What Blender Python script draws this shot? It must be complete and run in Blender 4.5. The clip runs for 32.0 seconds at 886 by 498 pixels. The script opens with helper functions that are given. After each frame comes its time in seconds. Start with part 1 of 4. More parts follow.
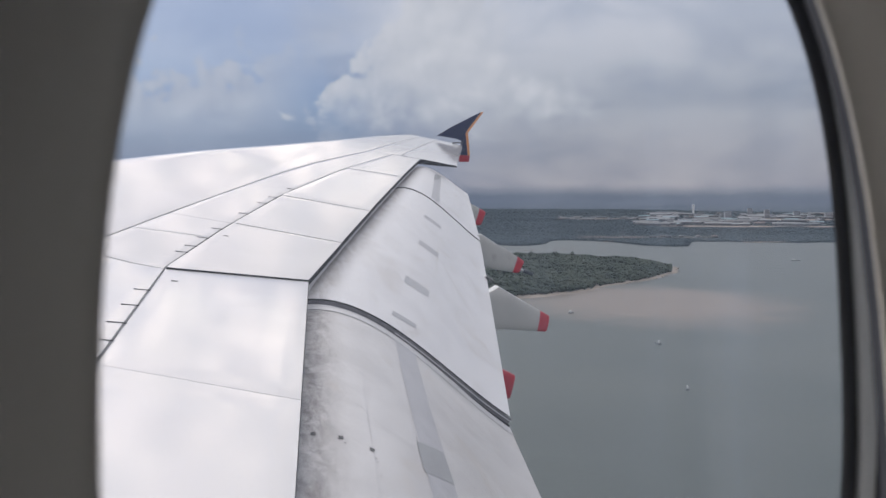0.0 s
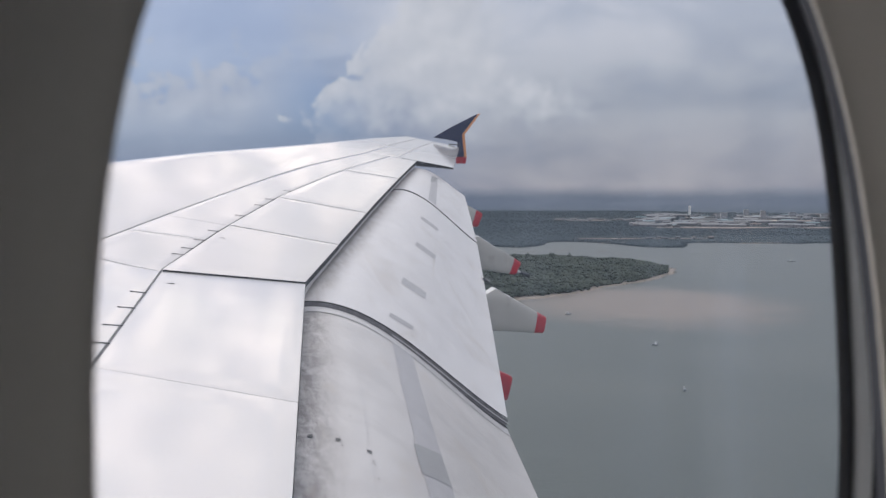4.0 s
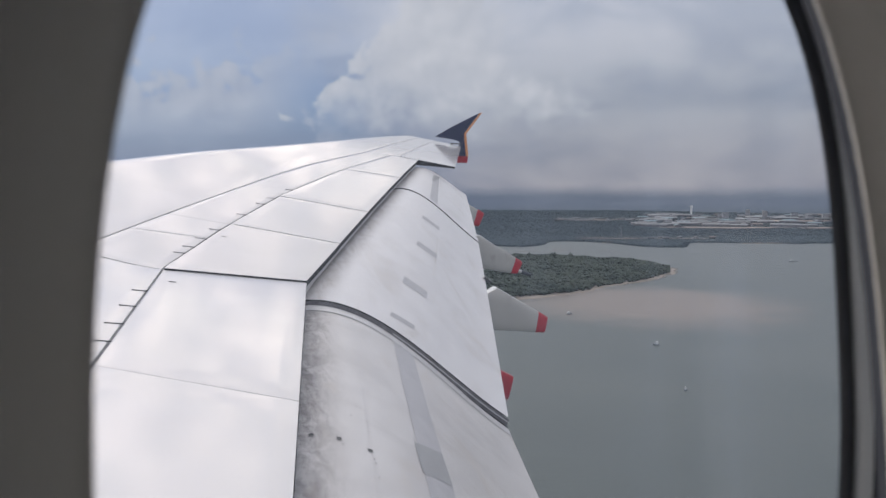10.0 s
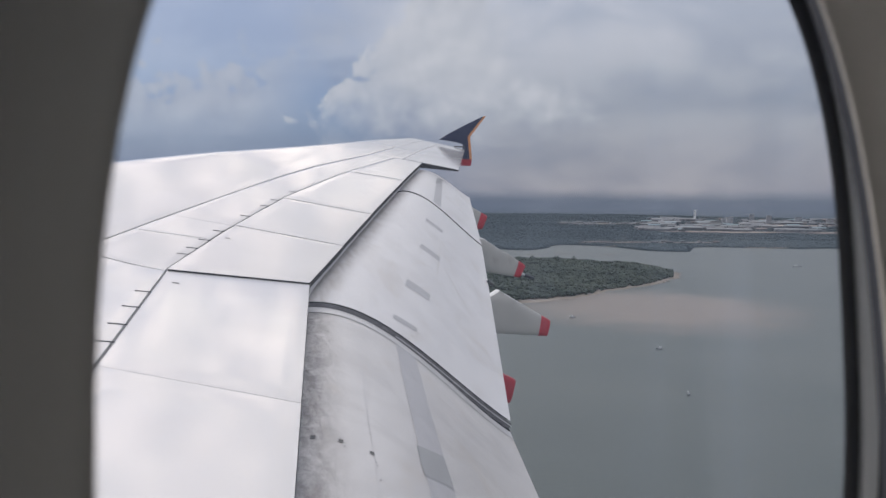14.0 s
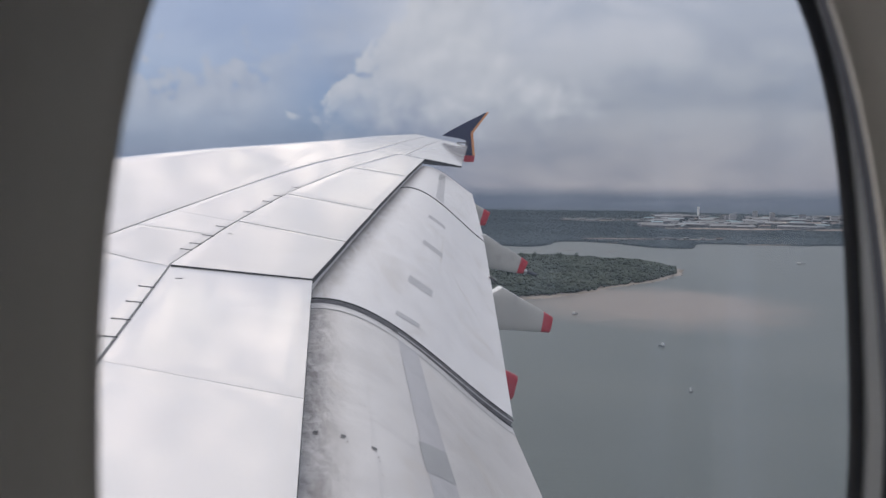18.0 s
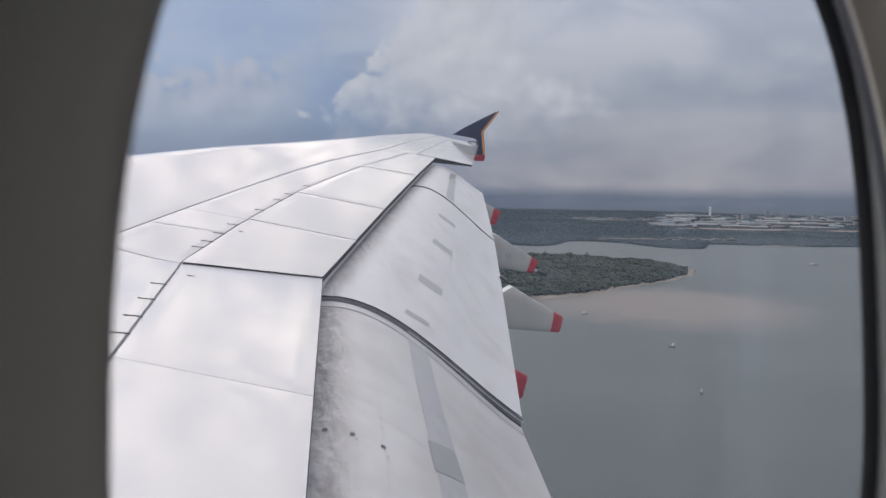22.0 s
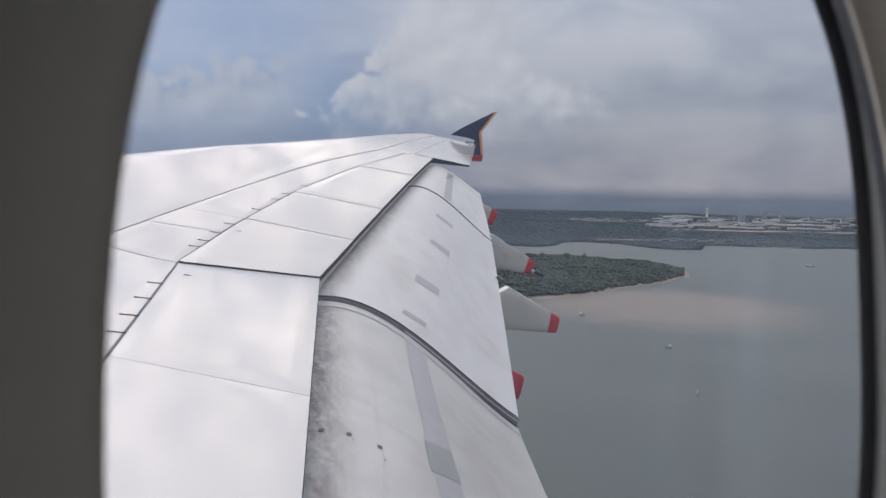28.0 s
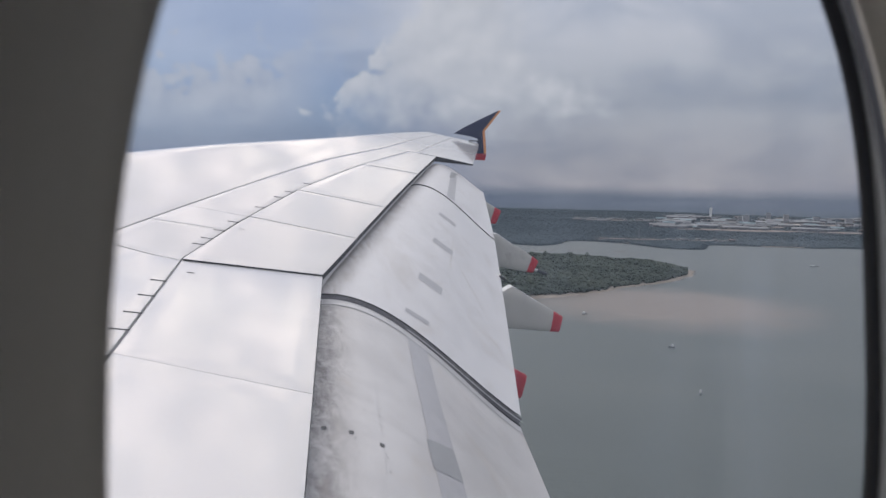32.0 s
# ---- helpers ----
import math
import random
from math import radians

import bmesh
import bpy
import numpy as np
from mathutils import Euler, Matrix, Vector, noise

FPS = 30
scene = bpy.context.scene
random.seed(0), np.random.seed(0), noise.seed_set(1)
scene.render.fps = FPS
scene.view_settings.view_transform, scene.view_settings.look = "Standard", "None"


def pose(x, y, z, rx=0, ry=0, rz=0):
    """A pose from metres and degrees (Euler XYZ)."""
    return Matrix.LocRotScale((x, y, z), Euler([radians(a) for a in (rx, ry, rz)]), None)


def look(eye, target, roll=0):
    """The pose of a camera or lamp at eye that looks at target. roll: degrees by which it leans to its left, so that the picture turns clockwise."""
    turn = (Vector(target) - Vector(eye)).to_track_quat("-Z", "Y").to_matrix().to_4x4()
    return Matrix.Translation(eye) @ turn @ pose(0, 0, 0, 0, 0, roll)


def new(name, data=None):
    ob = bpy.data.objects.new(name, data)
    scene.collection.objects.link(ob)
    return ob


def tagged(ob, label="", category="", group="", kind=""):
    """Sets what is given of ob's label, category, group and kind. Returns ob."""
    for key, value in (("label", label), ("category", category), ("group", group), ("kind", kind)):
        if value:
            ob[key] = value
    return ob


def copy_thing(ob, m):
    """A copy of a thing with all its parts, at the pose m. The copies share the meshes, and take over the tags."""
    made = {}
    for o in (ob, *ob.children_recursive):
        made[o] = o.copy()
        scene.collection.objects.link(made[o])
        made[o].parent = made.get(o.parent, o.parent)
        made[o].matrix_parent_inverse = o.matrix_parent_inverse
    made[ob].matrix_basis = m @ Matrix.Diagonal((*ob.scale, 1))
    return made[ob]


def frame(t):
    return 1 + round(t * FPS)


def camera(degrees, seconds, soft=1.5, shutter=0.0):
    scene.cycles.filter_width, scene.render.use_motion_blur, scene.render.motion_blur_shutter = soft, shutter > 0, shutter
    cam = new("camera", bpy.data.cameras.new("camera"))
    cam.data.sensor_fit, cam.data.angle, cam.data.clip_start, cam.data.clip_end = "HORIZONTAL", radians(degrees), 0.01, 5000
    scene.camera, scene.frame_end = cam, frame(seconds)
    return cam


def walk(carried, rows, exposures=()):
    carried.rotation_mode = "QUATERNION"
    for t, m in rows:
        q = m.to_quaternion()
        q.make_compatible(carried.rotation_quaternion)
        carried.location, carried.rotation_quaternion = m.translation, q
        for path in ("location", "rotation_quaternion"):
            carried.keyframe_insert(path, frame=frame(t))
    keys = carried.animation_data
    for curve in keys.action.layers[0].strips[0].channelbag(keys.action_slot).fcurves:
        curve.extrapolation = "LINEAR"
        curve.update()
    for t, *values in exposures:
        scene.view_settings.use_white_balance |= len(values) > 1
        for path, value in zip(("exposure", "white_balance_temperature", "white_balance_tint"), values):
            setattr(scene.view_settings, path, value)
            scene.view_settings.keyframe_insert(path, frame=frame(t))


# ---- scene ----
# Camera ---------------------------------------------------------------
ALT = 150.0      # height of the eye above the sea
TURN = 20.0      # the aircraft's outboard axis lies this far to the left of +y
cam = camera(70.0, 32.0)
cam.data.dof.use_dof = True
cam.data.dof.focus_distance = 30.0
cam.data.dof.aperture_fstop = 9.0
PATH = [
    (0.0, 0.0000, -0.0013, 0.0011, -0.006, -4.631, 0.037),
    (0.5, 0.0000, -0.0013, 0.0011, 0.086, -4.557, 0.098),
    (1.0, 0.0000, -0.0013, 0.0011, 0.019, -4.498, 0.081),
    (1.5, 0.0001, -0.0012, 0.0010, 0.093, -4.387, 0.163),
    (2.0, 0.0001, -0.0012, 0.0010, -0.109, -4.538, 0.233),
    (2.5, 0.0001, -0.0012, 0.0010, -0.061, -4.613, 0.102),
    (3.0, 0.0001, -0.0011, 0.0010, -0.343, -4.534, 0.098),
    (3.5, 0.0001, -0.0011, 0.0009, -0.296, -4.429, 0.154),
    (5.5, 0.0002, -0.0010, 0.0008, -0.069, -4.838, -0.076),
    (6.0, 0.0003, -0.0010, 0.0008, 0.395, -4.911, -0.052),
    (6.5, 0.0003, -0.0009, 0.0008, 0.567, -4.861, -0.081),
    (7.0, 0.0003, -0.0009, 0.0008, 0.644, -5.010, -0.154),
    (7.5, 0.0003, -0.0009, 0.0007, 0.685, -5.031, -0.168),
    (8.0, 0.0003, -0.0008, 0.0007, 0.368, -4.871, -0.085),
    (8.5, 0.0004, -0.0008, 0.0007, 0.315, -4.844, -0.022),
    (9.0, 0.0004, -0.0008, 0.0007, 0.000, -4.600, -0.000),
    (9.5, 0.0004, -0.0008, 0.0006, -0.096, -4.642, 0.089),
    (10.0, 0.0004, -0.0007, 0.0006, -0.161, -4.541, 0.006),
    (10.5, 0.0004, -0.0007, 0.0006, -0.088, -4.504, 0.031),
    (11.0, 0.0005, -0.0007, 0.0006, 0.062, -4.294, -0.049),
    (11.5, 0.0005, -0.0006, 0.0005, -0.016, -4.333, -0.033),
    (12.0, 0.0005, -0.0006, 0.0005, 0.508, -4.427, -0.198),
    (12.5, 0.0005, -0.0005, 0.0004, 0.401, -4.526, -0.357),
    (13.0, 0.0004, -0.0005, 0.0004, 0.342, -4.443, -0.370),
    (13.5, 0.0004, -0.0004, 0.0003, -0.005, -4.221, -0.328),
    (14.0, 0.0003, -0.0003, 0.0002, 0.146, -4.287, -0.328),
    (14.5, 0.0003, -0.0003, 0.0001, 0.055, -4.363, -0.333),
    (16.5, 0.0001, -0.0000, -0.0002, 0.063, -4.463, -0.340),
    (17.0, 0.0001, 0.0000, -0.0003, 0.111, -4.471, -0.314),
    (17.5, 0.0001, 0.0001, -0.0004, 0.156, -4.485, -0.317),
    (18.0, 0.0000, 0.0002, -0.0004, 0.397, -4.629, -0.462),
    (18.5, -0.0000, 0.0002, -0.0005, 0.666, -4.629, -0.468),
    (19.0, -0.0000, 0.0003, -0.0005, 0.799, -4.869, -0.501),
    (19.5, -0.0001, 0.0004, -0.0005, 0.999, -4.724, -0.494),
    (20.0, -0.0001, 0.0005, -0.0006, 0.998, -4.574, -0.480),
    (20.5, -0.0001, 0.0005, -0.0006, 1.284, -4.675, -0.618),
    (21.0, -0.0001, 0.0006, -0.0006, 1.213, -4.803, -0.670),
    (21.5, -0.0002, 0.0007, -0.0007, 1.302, -4.812, -0.589),
    (22.0, -0.0002, 0.0008, -0.0007, 1.325, -4.734, -0.703),
    (22.5, -0.0002, 0.0008, -0.0007, 1.359, -4.945, -0.977),
    (23.0, -0.0002, 0.0009, -0.0008, 1.254, -4.699, -0.858),
    (23.5, -0.0003, 0.0010, -0.0008, 1.333, -4.652, -0.942),
    (24.0, -0.0003, 0.0011, -0.0008, 1.375, -4.675, -0.915),
    (24.5, -0.0003, 0.0011, -0.0009, 1.538, -4.548, -0.861),
    (25.0, -0.0003, 0.0012, -0.0009, 1.585, -4.845, -1.133),
    (25.5, -0.0004, 0.0013, -0.0009, 1.283, -4.663, -1.022),
    (27.5, -0.0005, 0.0016, -0.0011, 0.830, -4.662, -0.958),
    (28.0, -0.0005, 0.0017, -0.0011, 1.097, -4.709, -0.949),
    (28.5, -0.0005, 0.0017, -0.0011, 1.189, -4.822, -1.016),
    (29.0, -0.0005, 0.0018, -0.0012, 1.286, -4.821, -1.064),
    (29.5, -0.0006, 0.0019, -0.0012, 1.140, -4.745, -1.048),
    (30.0, -0.0006, 0.0019, -0.0013, 1.190, -4.719, -0.914),
    (30.5, -0.0006, 0.0020, -0.0013, 1.237, -4.905, -1.038),
    (31.0, -0.0006, 0.0020, -0.0013, 1.264, -4.747, -1.008),
    (31.5, -0.0006, 0.0021, -0.0013, 1.290, -4.852, -1.085),
    (32.0, -0.0006, 0.0021, -0.0014, 1.385, -4.836, -1.119),
]
walk(cam, [(t, pose(x, y, ALT + z, 90 + pitch, roll, yaw)) for t, x, y, z, yaw, pitch, roll in PATH],
     exposures=[(0.0, 0.07), (6.0, 0.06), (12.0, 0.0), (18.0, -0.03), (32.0, -0.03)])
BODY = pose(0, 0, ALT, 0, 0, TURN)   # aircraft axes: x aft, y outboard, z up


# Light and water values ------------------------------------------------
SKY, SUN, DUST_HAZE = 0.06, 0.90, 0.05
LAYER = ((0.0, (0.325, 0.318, 0.352)), (0.05, (0.318, 0.322, 0.365)), (0.14, (0.33, 0.357, 0.418)), (0.35, (0.58, 0.605, 0.69)), (1.0, (0.64, 0.68, 0.80)))
HAZE_LOW, HAZE_A, HAZE_B = (0.105, 0.127, 0.158), (0.122, 0.146, 0.198), (0.140, 0.163, 0.218)
ROOF = (1.50, 1.40, 1.34)
HEADS = (1.28, 1.02, 0.84)
GLOW = (1.2, 0.97, 0.89)
TOWER = 0.015
SEA_A, SEA_B, SEA_C = (0.064, 0.080, 0.077), (0.080, 0.095, 0.090), (0.200, 0.165, 0.142)


# Node helpers ---------------------------------------------------------
class Nodes:
    def __init__(self, tree):
        self.tree = tree
        tree.nodes.clear()

    def add(self, kind):
        return self.tree.nodes.new(kind)

    def put(self, socket, value):
        if isinstance(value, bpy.types.NodeSocket):
            self.tree.links.new(value, socket)
        elif value is not None:
            socket.default_value = value

    def math(self, op, a, b=None, c=None, clamp=False):
        n = self.add("ShaderNodeMath")
        n.operation, n.use_clamp = op, clamp
        for s, v in zip(n.inputs, (a, b, c)):
            self.put(s, v)
        return n.outputs[0]

    def step(self, value, lo, hi):
        n = self.add("ShaderNodeMapRange")
        n.interpolation_type = "SMOOTHSTEP"
        self.put(n.inputs["Value"], value)
        n.inputs["From Min"].default_value, n.inputs["From Max"].default_value = lo, hi
        return n.outputs["Result"]

    def mix(self, fac, a, b, blend="MIX"):
        n = self.add("ShaderNodeMix")
        n.data_type, n.blend_type = "RGBA", blend
        self.put(n.inputs[0], fac)
        self.put(n.inputs[6], a if isinstance(a, bpy.types.NodeSocket) else (*a, 1))
        self.put(n.inputs[7], b if isinstance(b, bpy.types.NodeSocket) else (*b, 1))
        return n.outputs[2]

    def noise(self, vector, scale, detail=5.0, rough=0.55, distortion=0.0):
        n = self.add("ShaderNodeTexNoise")
        self.put(n.inputs["Vector"], vector)
        n.inputs["Scale"].default_value, n.inputs["Detail"].default_value = scale, detail
        n.inputs["Roughness"].default_value, n.inputs["Distortion"].default_value = rough, distortion
        return n.outputs["Fac"]

    def mapped(self, vector, scale=(1, 1, 1), loc=(0, 0, 0)):
        n = self.add("ShaderNodeMapping")
        self.put(n.inputs["Vector"], vector)
        n.inputs["Scale"].default_value, n.inputs["Location"].default_value = scale, loc
        return n.outputs["Vector"]


# World: broken overcast with a cumulus tower --------------------------
world = bpy.data.worlds.new("sky")
scene.world = world
world.use_nodes = True
N = Nodes(world.node_tree)
way = N.add("ShaderNodeTexCoord").outputs["Generated"]
sep = N.add("ShaderNodeSeparateXYZ")
N.put(sep.inputs[0], way)
dx, dy, dz = sep.outputs
ahead = N.math("MAXIMUM", dy, 0.08)
u = N.math("DIVIDE", dx, ahead)
v = N.math("DIVIDE", dz, ahead)
front = N.step(dy, 0.15, 0.4)
sheet = N.add("ShaderNodeCombineXYZ")
N.put(sheet.inputs[0], u)
N.put(sheet.inputs[1], v)
uv = sheet.outputs[0]
clear_sky = N.add("ShaderNodeTexSky")
clear_sky.sky_type, clear_sky.sun_disc = "NISHITA", False
clear_sky.sun_elevation, clear_sky.sun_rotation = radians(46), radians(-40)
clear_sky.air_density, clear_sky.dust_density = 1.0, 2.0
clear = N.mix(1.0, clear_sky.outputs[0], (SKY * 0.72, SKY * 0.9, SKY * 1.25), "MULTIPLY")
ramp = N.add("ShaderNodeValToRGB")
N.put(ramp.inputs[0], N.math("MAXIMUM", dz, 0.0))
for i, (at, col) in enumerate(LAYER):
    e = ramp.color_ramp.elements[i] if i < 2 else ramp.color_ramp.elements.new(at)
    e.position, e.color = at, (*col, 1)
soft = N.noise(N.mapped(way, (1, 1, 2.6)), 4.2, 7, 0.56, 0.5)
layer = N.mix(N.step(soft, 0.36, 0.66), N.mix(1.0, ramp.outputs[0], (0.84, 0.87, 0.92), "MULTIPLY"), N.mix(1.0, ramp.outputs[0], (1.14, 1.12, 1.10), "MULTIPLY"))
# far hazy shore and hills, a soft blue-grey band along the horizon
ridge = N.math("ADD", v, N.math("MULTIPLY", N.noise(N.mapped(uv, (1, 0, 0)), 7.0, 4, 0.5), -0.012))
haze = N.math("SUBTRACT", 1.0, N.step(ridge, -0.007, 0.018))
mottle = N.step(N.noise(N.mapped(uv, (1, 9, 1)), 9.0, 5, 0.6), 0.35, 0.7)
band = N.mix(N.step(v, -0.03, -0.006), HAZE_LOW, N.mix(mottle, HAZE_A, HAZE_B))
layer = N.mix(haze, layer, band)
# duller, bluer air low down towards the nose
nose = N.math("MULTIPLY", N.math("MULTIPLY", N.step(N.math("MULTIPLY", u, -1.0), -0.18, 0.22), N.math("SUBTRACT", 1.0, N.step(v, 0.10, 0.24))), front)
layer = N.mix(nose, layer, N.mix(1.0, layer, (0.62, 0.73, 0.92), "MULTIPLY"))
# blue gaps towards the aircraft's nose
gap = N.math("MULTIPLY", N.step(N.math("ADD", N.math("MULTIPLY", u, -1.0), N.math("MULTIPLY", N.noise(uv, 5.5, 6, 0.55), 0.5)), 0.24, 0.5), front)
gap = N.math("MULTIPLY", gap, N.step(v, 0.03, 0.16))
sky_col = N.mix(N.math("MULTIPLY", gap, 0.48), layer, clear)


def puffs(vector, shift):
    """Height of heaped cloud: broad lumps with rounded heads and ragged crests on them."""
    p = N.mapped(vector, (1, 1.1, 1), shift)
    warp = N.add("ShaderNodeTexNoise")
    N.put(warp.inputs["Vector"], p)
    warp.inputs["Scale"].default_value, warp.inputs["Detail"].default_value = 9.0, 5.0
    bent = N.add("ShaderNodeVectorMath")
    bent.operation = "MULTIPLY_ADD"
    N.put(bent.inputs[0], warp.outputs["Color"])
    bent.inputs[1].default_value = (0.07, 0.07, 0.0)
    N.put(bent.inputs[2], p)
    cell = N.add("ShaderNodeTexVoronoi")
    cell.feature, cell.normalize = "SMOOTH_F1", True
    N.put(cell.inputs["Vector"], bent.outputs[0])
    cell.inputs["Scale"].default_value, cell.inputs["Detail"].default_value = 16.0, 3.0
    cell.inputs["Roughness"].default_value, cell.inputs["Smoothness"].default_value = 0.6, 0.35
    heads = N.math("SUBTRACT", 0.5, cell.outputs["Distance"])
    return N.math("ADD", N.math("MULTIPLY", N.noise(p, 7.0, 10, 0.6, 0.2), 0.7), N.math("MULTIPLY", heads, 0.55))


def billow(shape_mask, strength, lit, shade, col, high, low):
    """Cloud lit from above and ahead, laid over the colour so far."""
    relief = N.math("ADD", N.math("MULTIPLY", N.math("SUBTRACT", high, low), 2.6), 0.55, clamp=True)
    tone = N.mix(relief, shade, lit)
    return N.mix(N.math("MULTIPLY", N.math("MULTIPLY", shape_mask, front), strength), col, tone)


heap = puffs(uv, (0.0, 0.3, 0.0))
heap_off = puffs(uv, (-0.016, 0.320, 0.0))
edge = N.math("MULTIPLY", N.math("SUBTRACT", heap, 0.42), 0.40)
# the tower: wider towards its foot, its nose side crisp and its aft side melting into the layer
lean = N.math("SUBTRACT", u, N.math("ADD", TOWER, N.math("MULTIPLY", N.math("SUBTRACT", 0.3, v), -0.05)))
half = N.math("ADD", N.math("MULTIPLY", N.math("SUBTRACT", 1.0, N.step(v, 0.12, 0.27)), 0.12), 0.075)
inside = N.math("ADD", N.math("SUBTRACT", half, N.math("ABSOLUTE", lean)), edge)
crisp = N.step(inside, -0.006, 0.024)
melt = N.step(inside, -0.01, 0.10)
side = N.step(lean, 0.0, 0.12)
tower = N.math("ADD", N.math("MULTIPLY", crisp, N.math("SUBTRACT", 1.0, side)), N.math("MULTIPLY", melt, side))
tower = N.math("MULTIPLY", tower, N.step(N.math("ADD", v, N.math("MULTIPLY", edge, 0.7)), 0.085, 0.21))
sky_col = billow(tower, 0.82, (0.60, 0.61, 0.655), (0.43, 0.45, 0.515), sky_col, heap, heap_off)
# a lower bank nearer the nose
top = N.math("SUBTRACT", N.math("ADD", 0.19, N.math("MULTIPLY", edge, 1.5)), v)
bank = N.math("MULTIPLY", N.step(top, -0.004, 0.03), N.step(N.math("MULTIPLY", u, -1.0), 0.17, 0.34))
bank = N.math("MULTIPLY", bank, N.step(v, 0.06, 0.16))
sky_col = billow(bank, 0.72, (0.52, 0.535, 0.60), (0.33, 0.365, 0.455), sky_col, heap, heap_off)
# torn scraps high up
scrap = N.math("MULTIPLY", N.step(heap, 0.50, 0.74), N.math("MULTIPLY", N.step(v, 0.17, 0.25), N.step(N.math("MULTIPLY", u, -1.0), 0.0, 0.2)))
sky_col = billow(scrap, 0.5, (0.62, 0.63, 0.68), (0.46, 0.48, 0.54), sky_col, heap, heap_off)
# heaped cloud overhead, out of the window's view
roof = N.math("MULTIPLY", N.step(N.noise(N.mapped(way, (1, 1, 2.6)), 12.0, 9, 0.62, 0.5), 0.38, 0.68), N.step(dz, 0.30, 0.37))
sky_col = N.mix(N.math("MULTIPLY", roof, 0.85), sky_col, ROOF)
# warm ragged heads of the cloud just above the window's view
heads_ = N.step(N.noise(N.mapped(way, (1, 1, 3.4)), 14.0, 9, 0.64, 0.6), 0.43, 0.63)
belt = N.math("MULTIPLY", N.step(dz, 0.31, 0.36), N.math("SUBTRACT", 1.0, N.step(dz, 0.50, 0.68)))
belt = N.math("MULTIPLY", N.math("MULTIPLY", belt, front), N.step(N.math("MULTIPLY", u, -1.0), -0.10, 0.15))
sky_col = N.mix(N.math("MULTIPLY", heads_, belt), sky_col, HEADS, "ADD")
# thin cloud lit through round the veiled sun
toward = N.add("ShaderNodeVectorMath")
toward.operation = "DOT_PRODUCT"
N.put(toward.inputs[0], way)
toward.inputs[1].default_value = (-0.4465, 0.532, 0.719)
shine = N.math("MULTIPLY", N.step(toward.outputs["Value"], 0.87, 0.99), N.step(N.noise(N.mapped(way, (1, 1, 2.4)), 15.0, 8, 0.6, 0.4), 0.38, 0.6))
sky_col = N.mix(shine, sky_col, GLOW, "ADD")
back = N.add("ShaderNodeBackground")
N.put(back.inputs["Color"], sky_col)
back.inputs["Strength"].default_value = 1.0
N.put(N.add("ShaderNodeOutputWorld").inputs["Surface"], back.outputs[0])

sun_data = bpy.data.lights.new("sun", "SUN")
sun_data.energy, sun_data.angle, sun_data.color = SUN, radians(16), (1.0, 0.95, 0.88)
sun = new("sun", sun_data)
sun.matrix_world = look((-893, 1064, 1588), (0, 0, 150))


# Materials ------------------------------------------------------------
def surface(name, a, b=None, scale=2.0, rough=0.5, metal=0.0, bump=0.0, bump_scale=40.0, stretch=(1, 1, 1), spots=None,
            spot_scale=0.6, spot_range=(0.55, 0.7), island=0.0, objects=0.0, spec=0.5, rough_vary=0.1, coat=0.0):
    m = bpy.data.materials.new(name)
    m.use_nodes = True
    n = Nodes(m.node_tree)
    where = n.mapped(n.add("ShaderNodeTexCoord").outputs["Object"], stretch)
    grain = n.noise(where, scale, 6, 0.6)
    wide = n.noise(where, scale * 0.13, 3, 0.5)
    col = n.mix(n.step(n.math("ADD", n.math("MULTIPLY", grain, 0.6), n.math("MULTIPLY", wide, 0.4)), 0.35, 0.65), a, b or a)
    if spots:
        col = n.mix(n.step(n.noise(where, spot_scale, 5, 0.62, 0.6), *spot_range), col, spots)
    if island or objects:
        r = n.add("ShaderNodeNewGeometry").outputs["Random Per Island"] if island else n.add("ShaderNodeObjectInfo").outputs["Random"]
        amount = island or objects
        f = n.math("ADD", n.math("MULTIPLY", r, 2 * amount), 1 - amount)
        g = n.add("ShaderNodeCombineColor")
        for s in g.inputs[:3]:
            n.put(s, f)
        col = n.mix(1.0, col, g.outputs[0], "MULTIPLY")
    p = n.add("ShaderNodeBsdfPrincipled")
    n.put(p.inputs["Base Color"], col)
    p.inputs["Metallic"].default_value = metal
    p.inputs["Specular IOR Level"].default_value = spec
    p.inputs["Coat Weight"].default_value = coat
    p.inputs["Coat Roughness"].default_value = 0.08
    n.put(p.inputs["Roughness"], n.math("ADD", n.math("MULTIPLY", n.math("SUBTRACT", grain, 0.5), 2 * rough_vary), rough, clamp=True))
    if bump:
        k = n.add("ShaderNodeBump")
        k.inputs["Distance"].default_value = bump
        n.put(k.inputs["Height"], n.noise(where, bump_scale, 4, 0.6))
        n.put(p.inputs["Normal"], k.outputs[0])
    n.put(n.add("ShaderNodeOutputMaterial").inputs["Surface"], p.outputs[0])
    return m


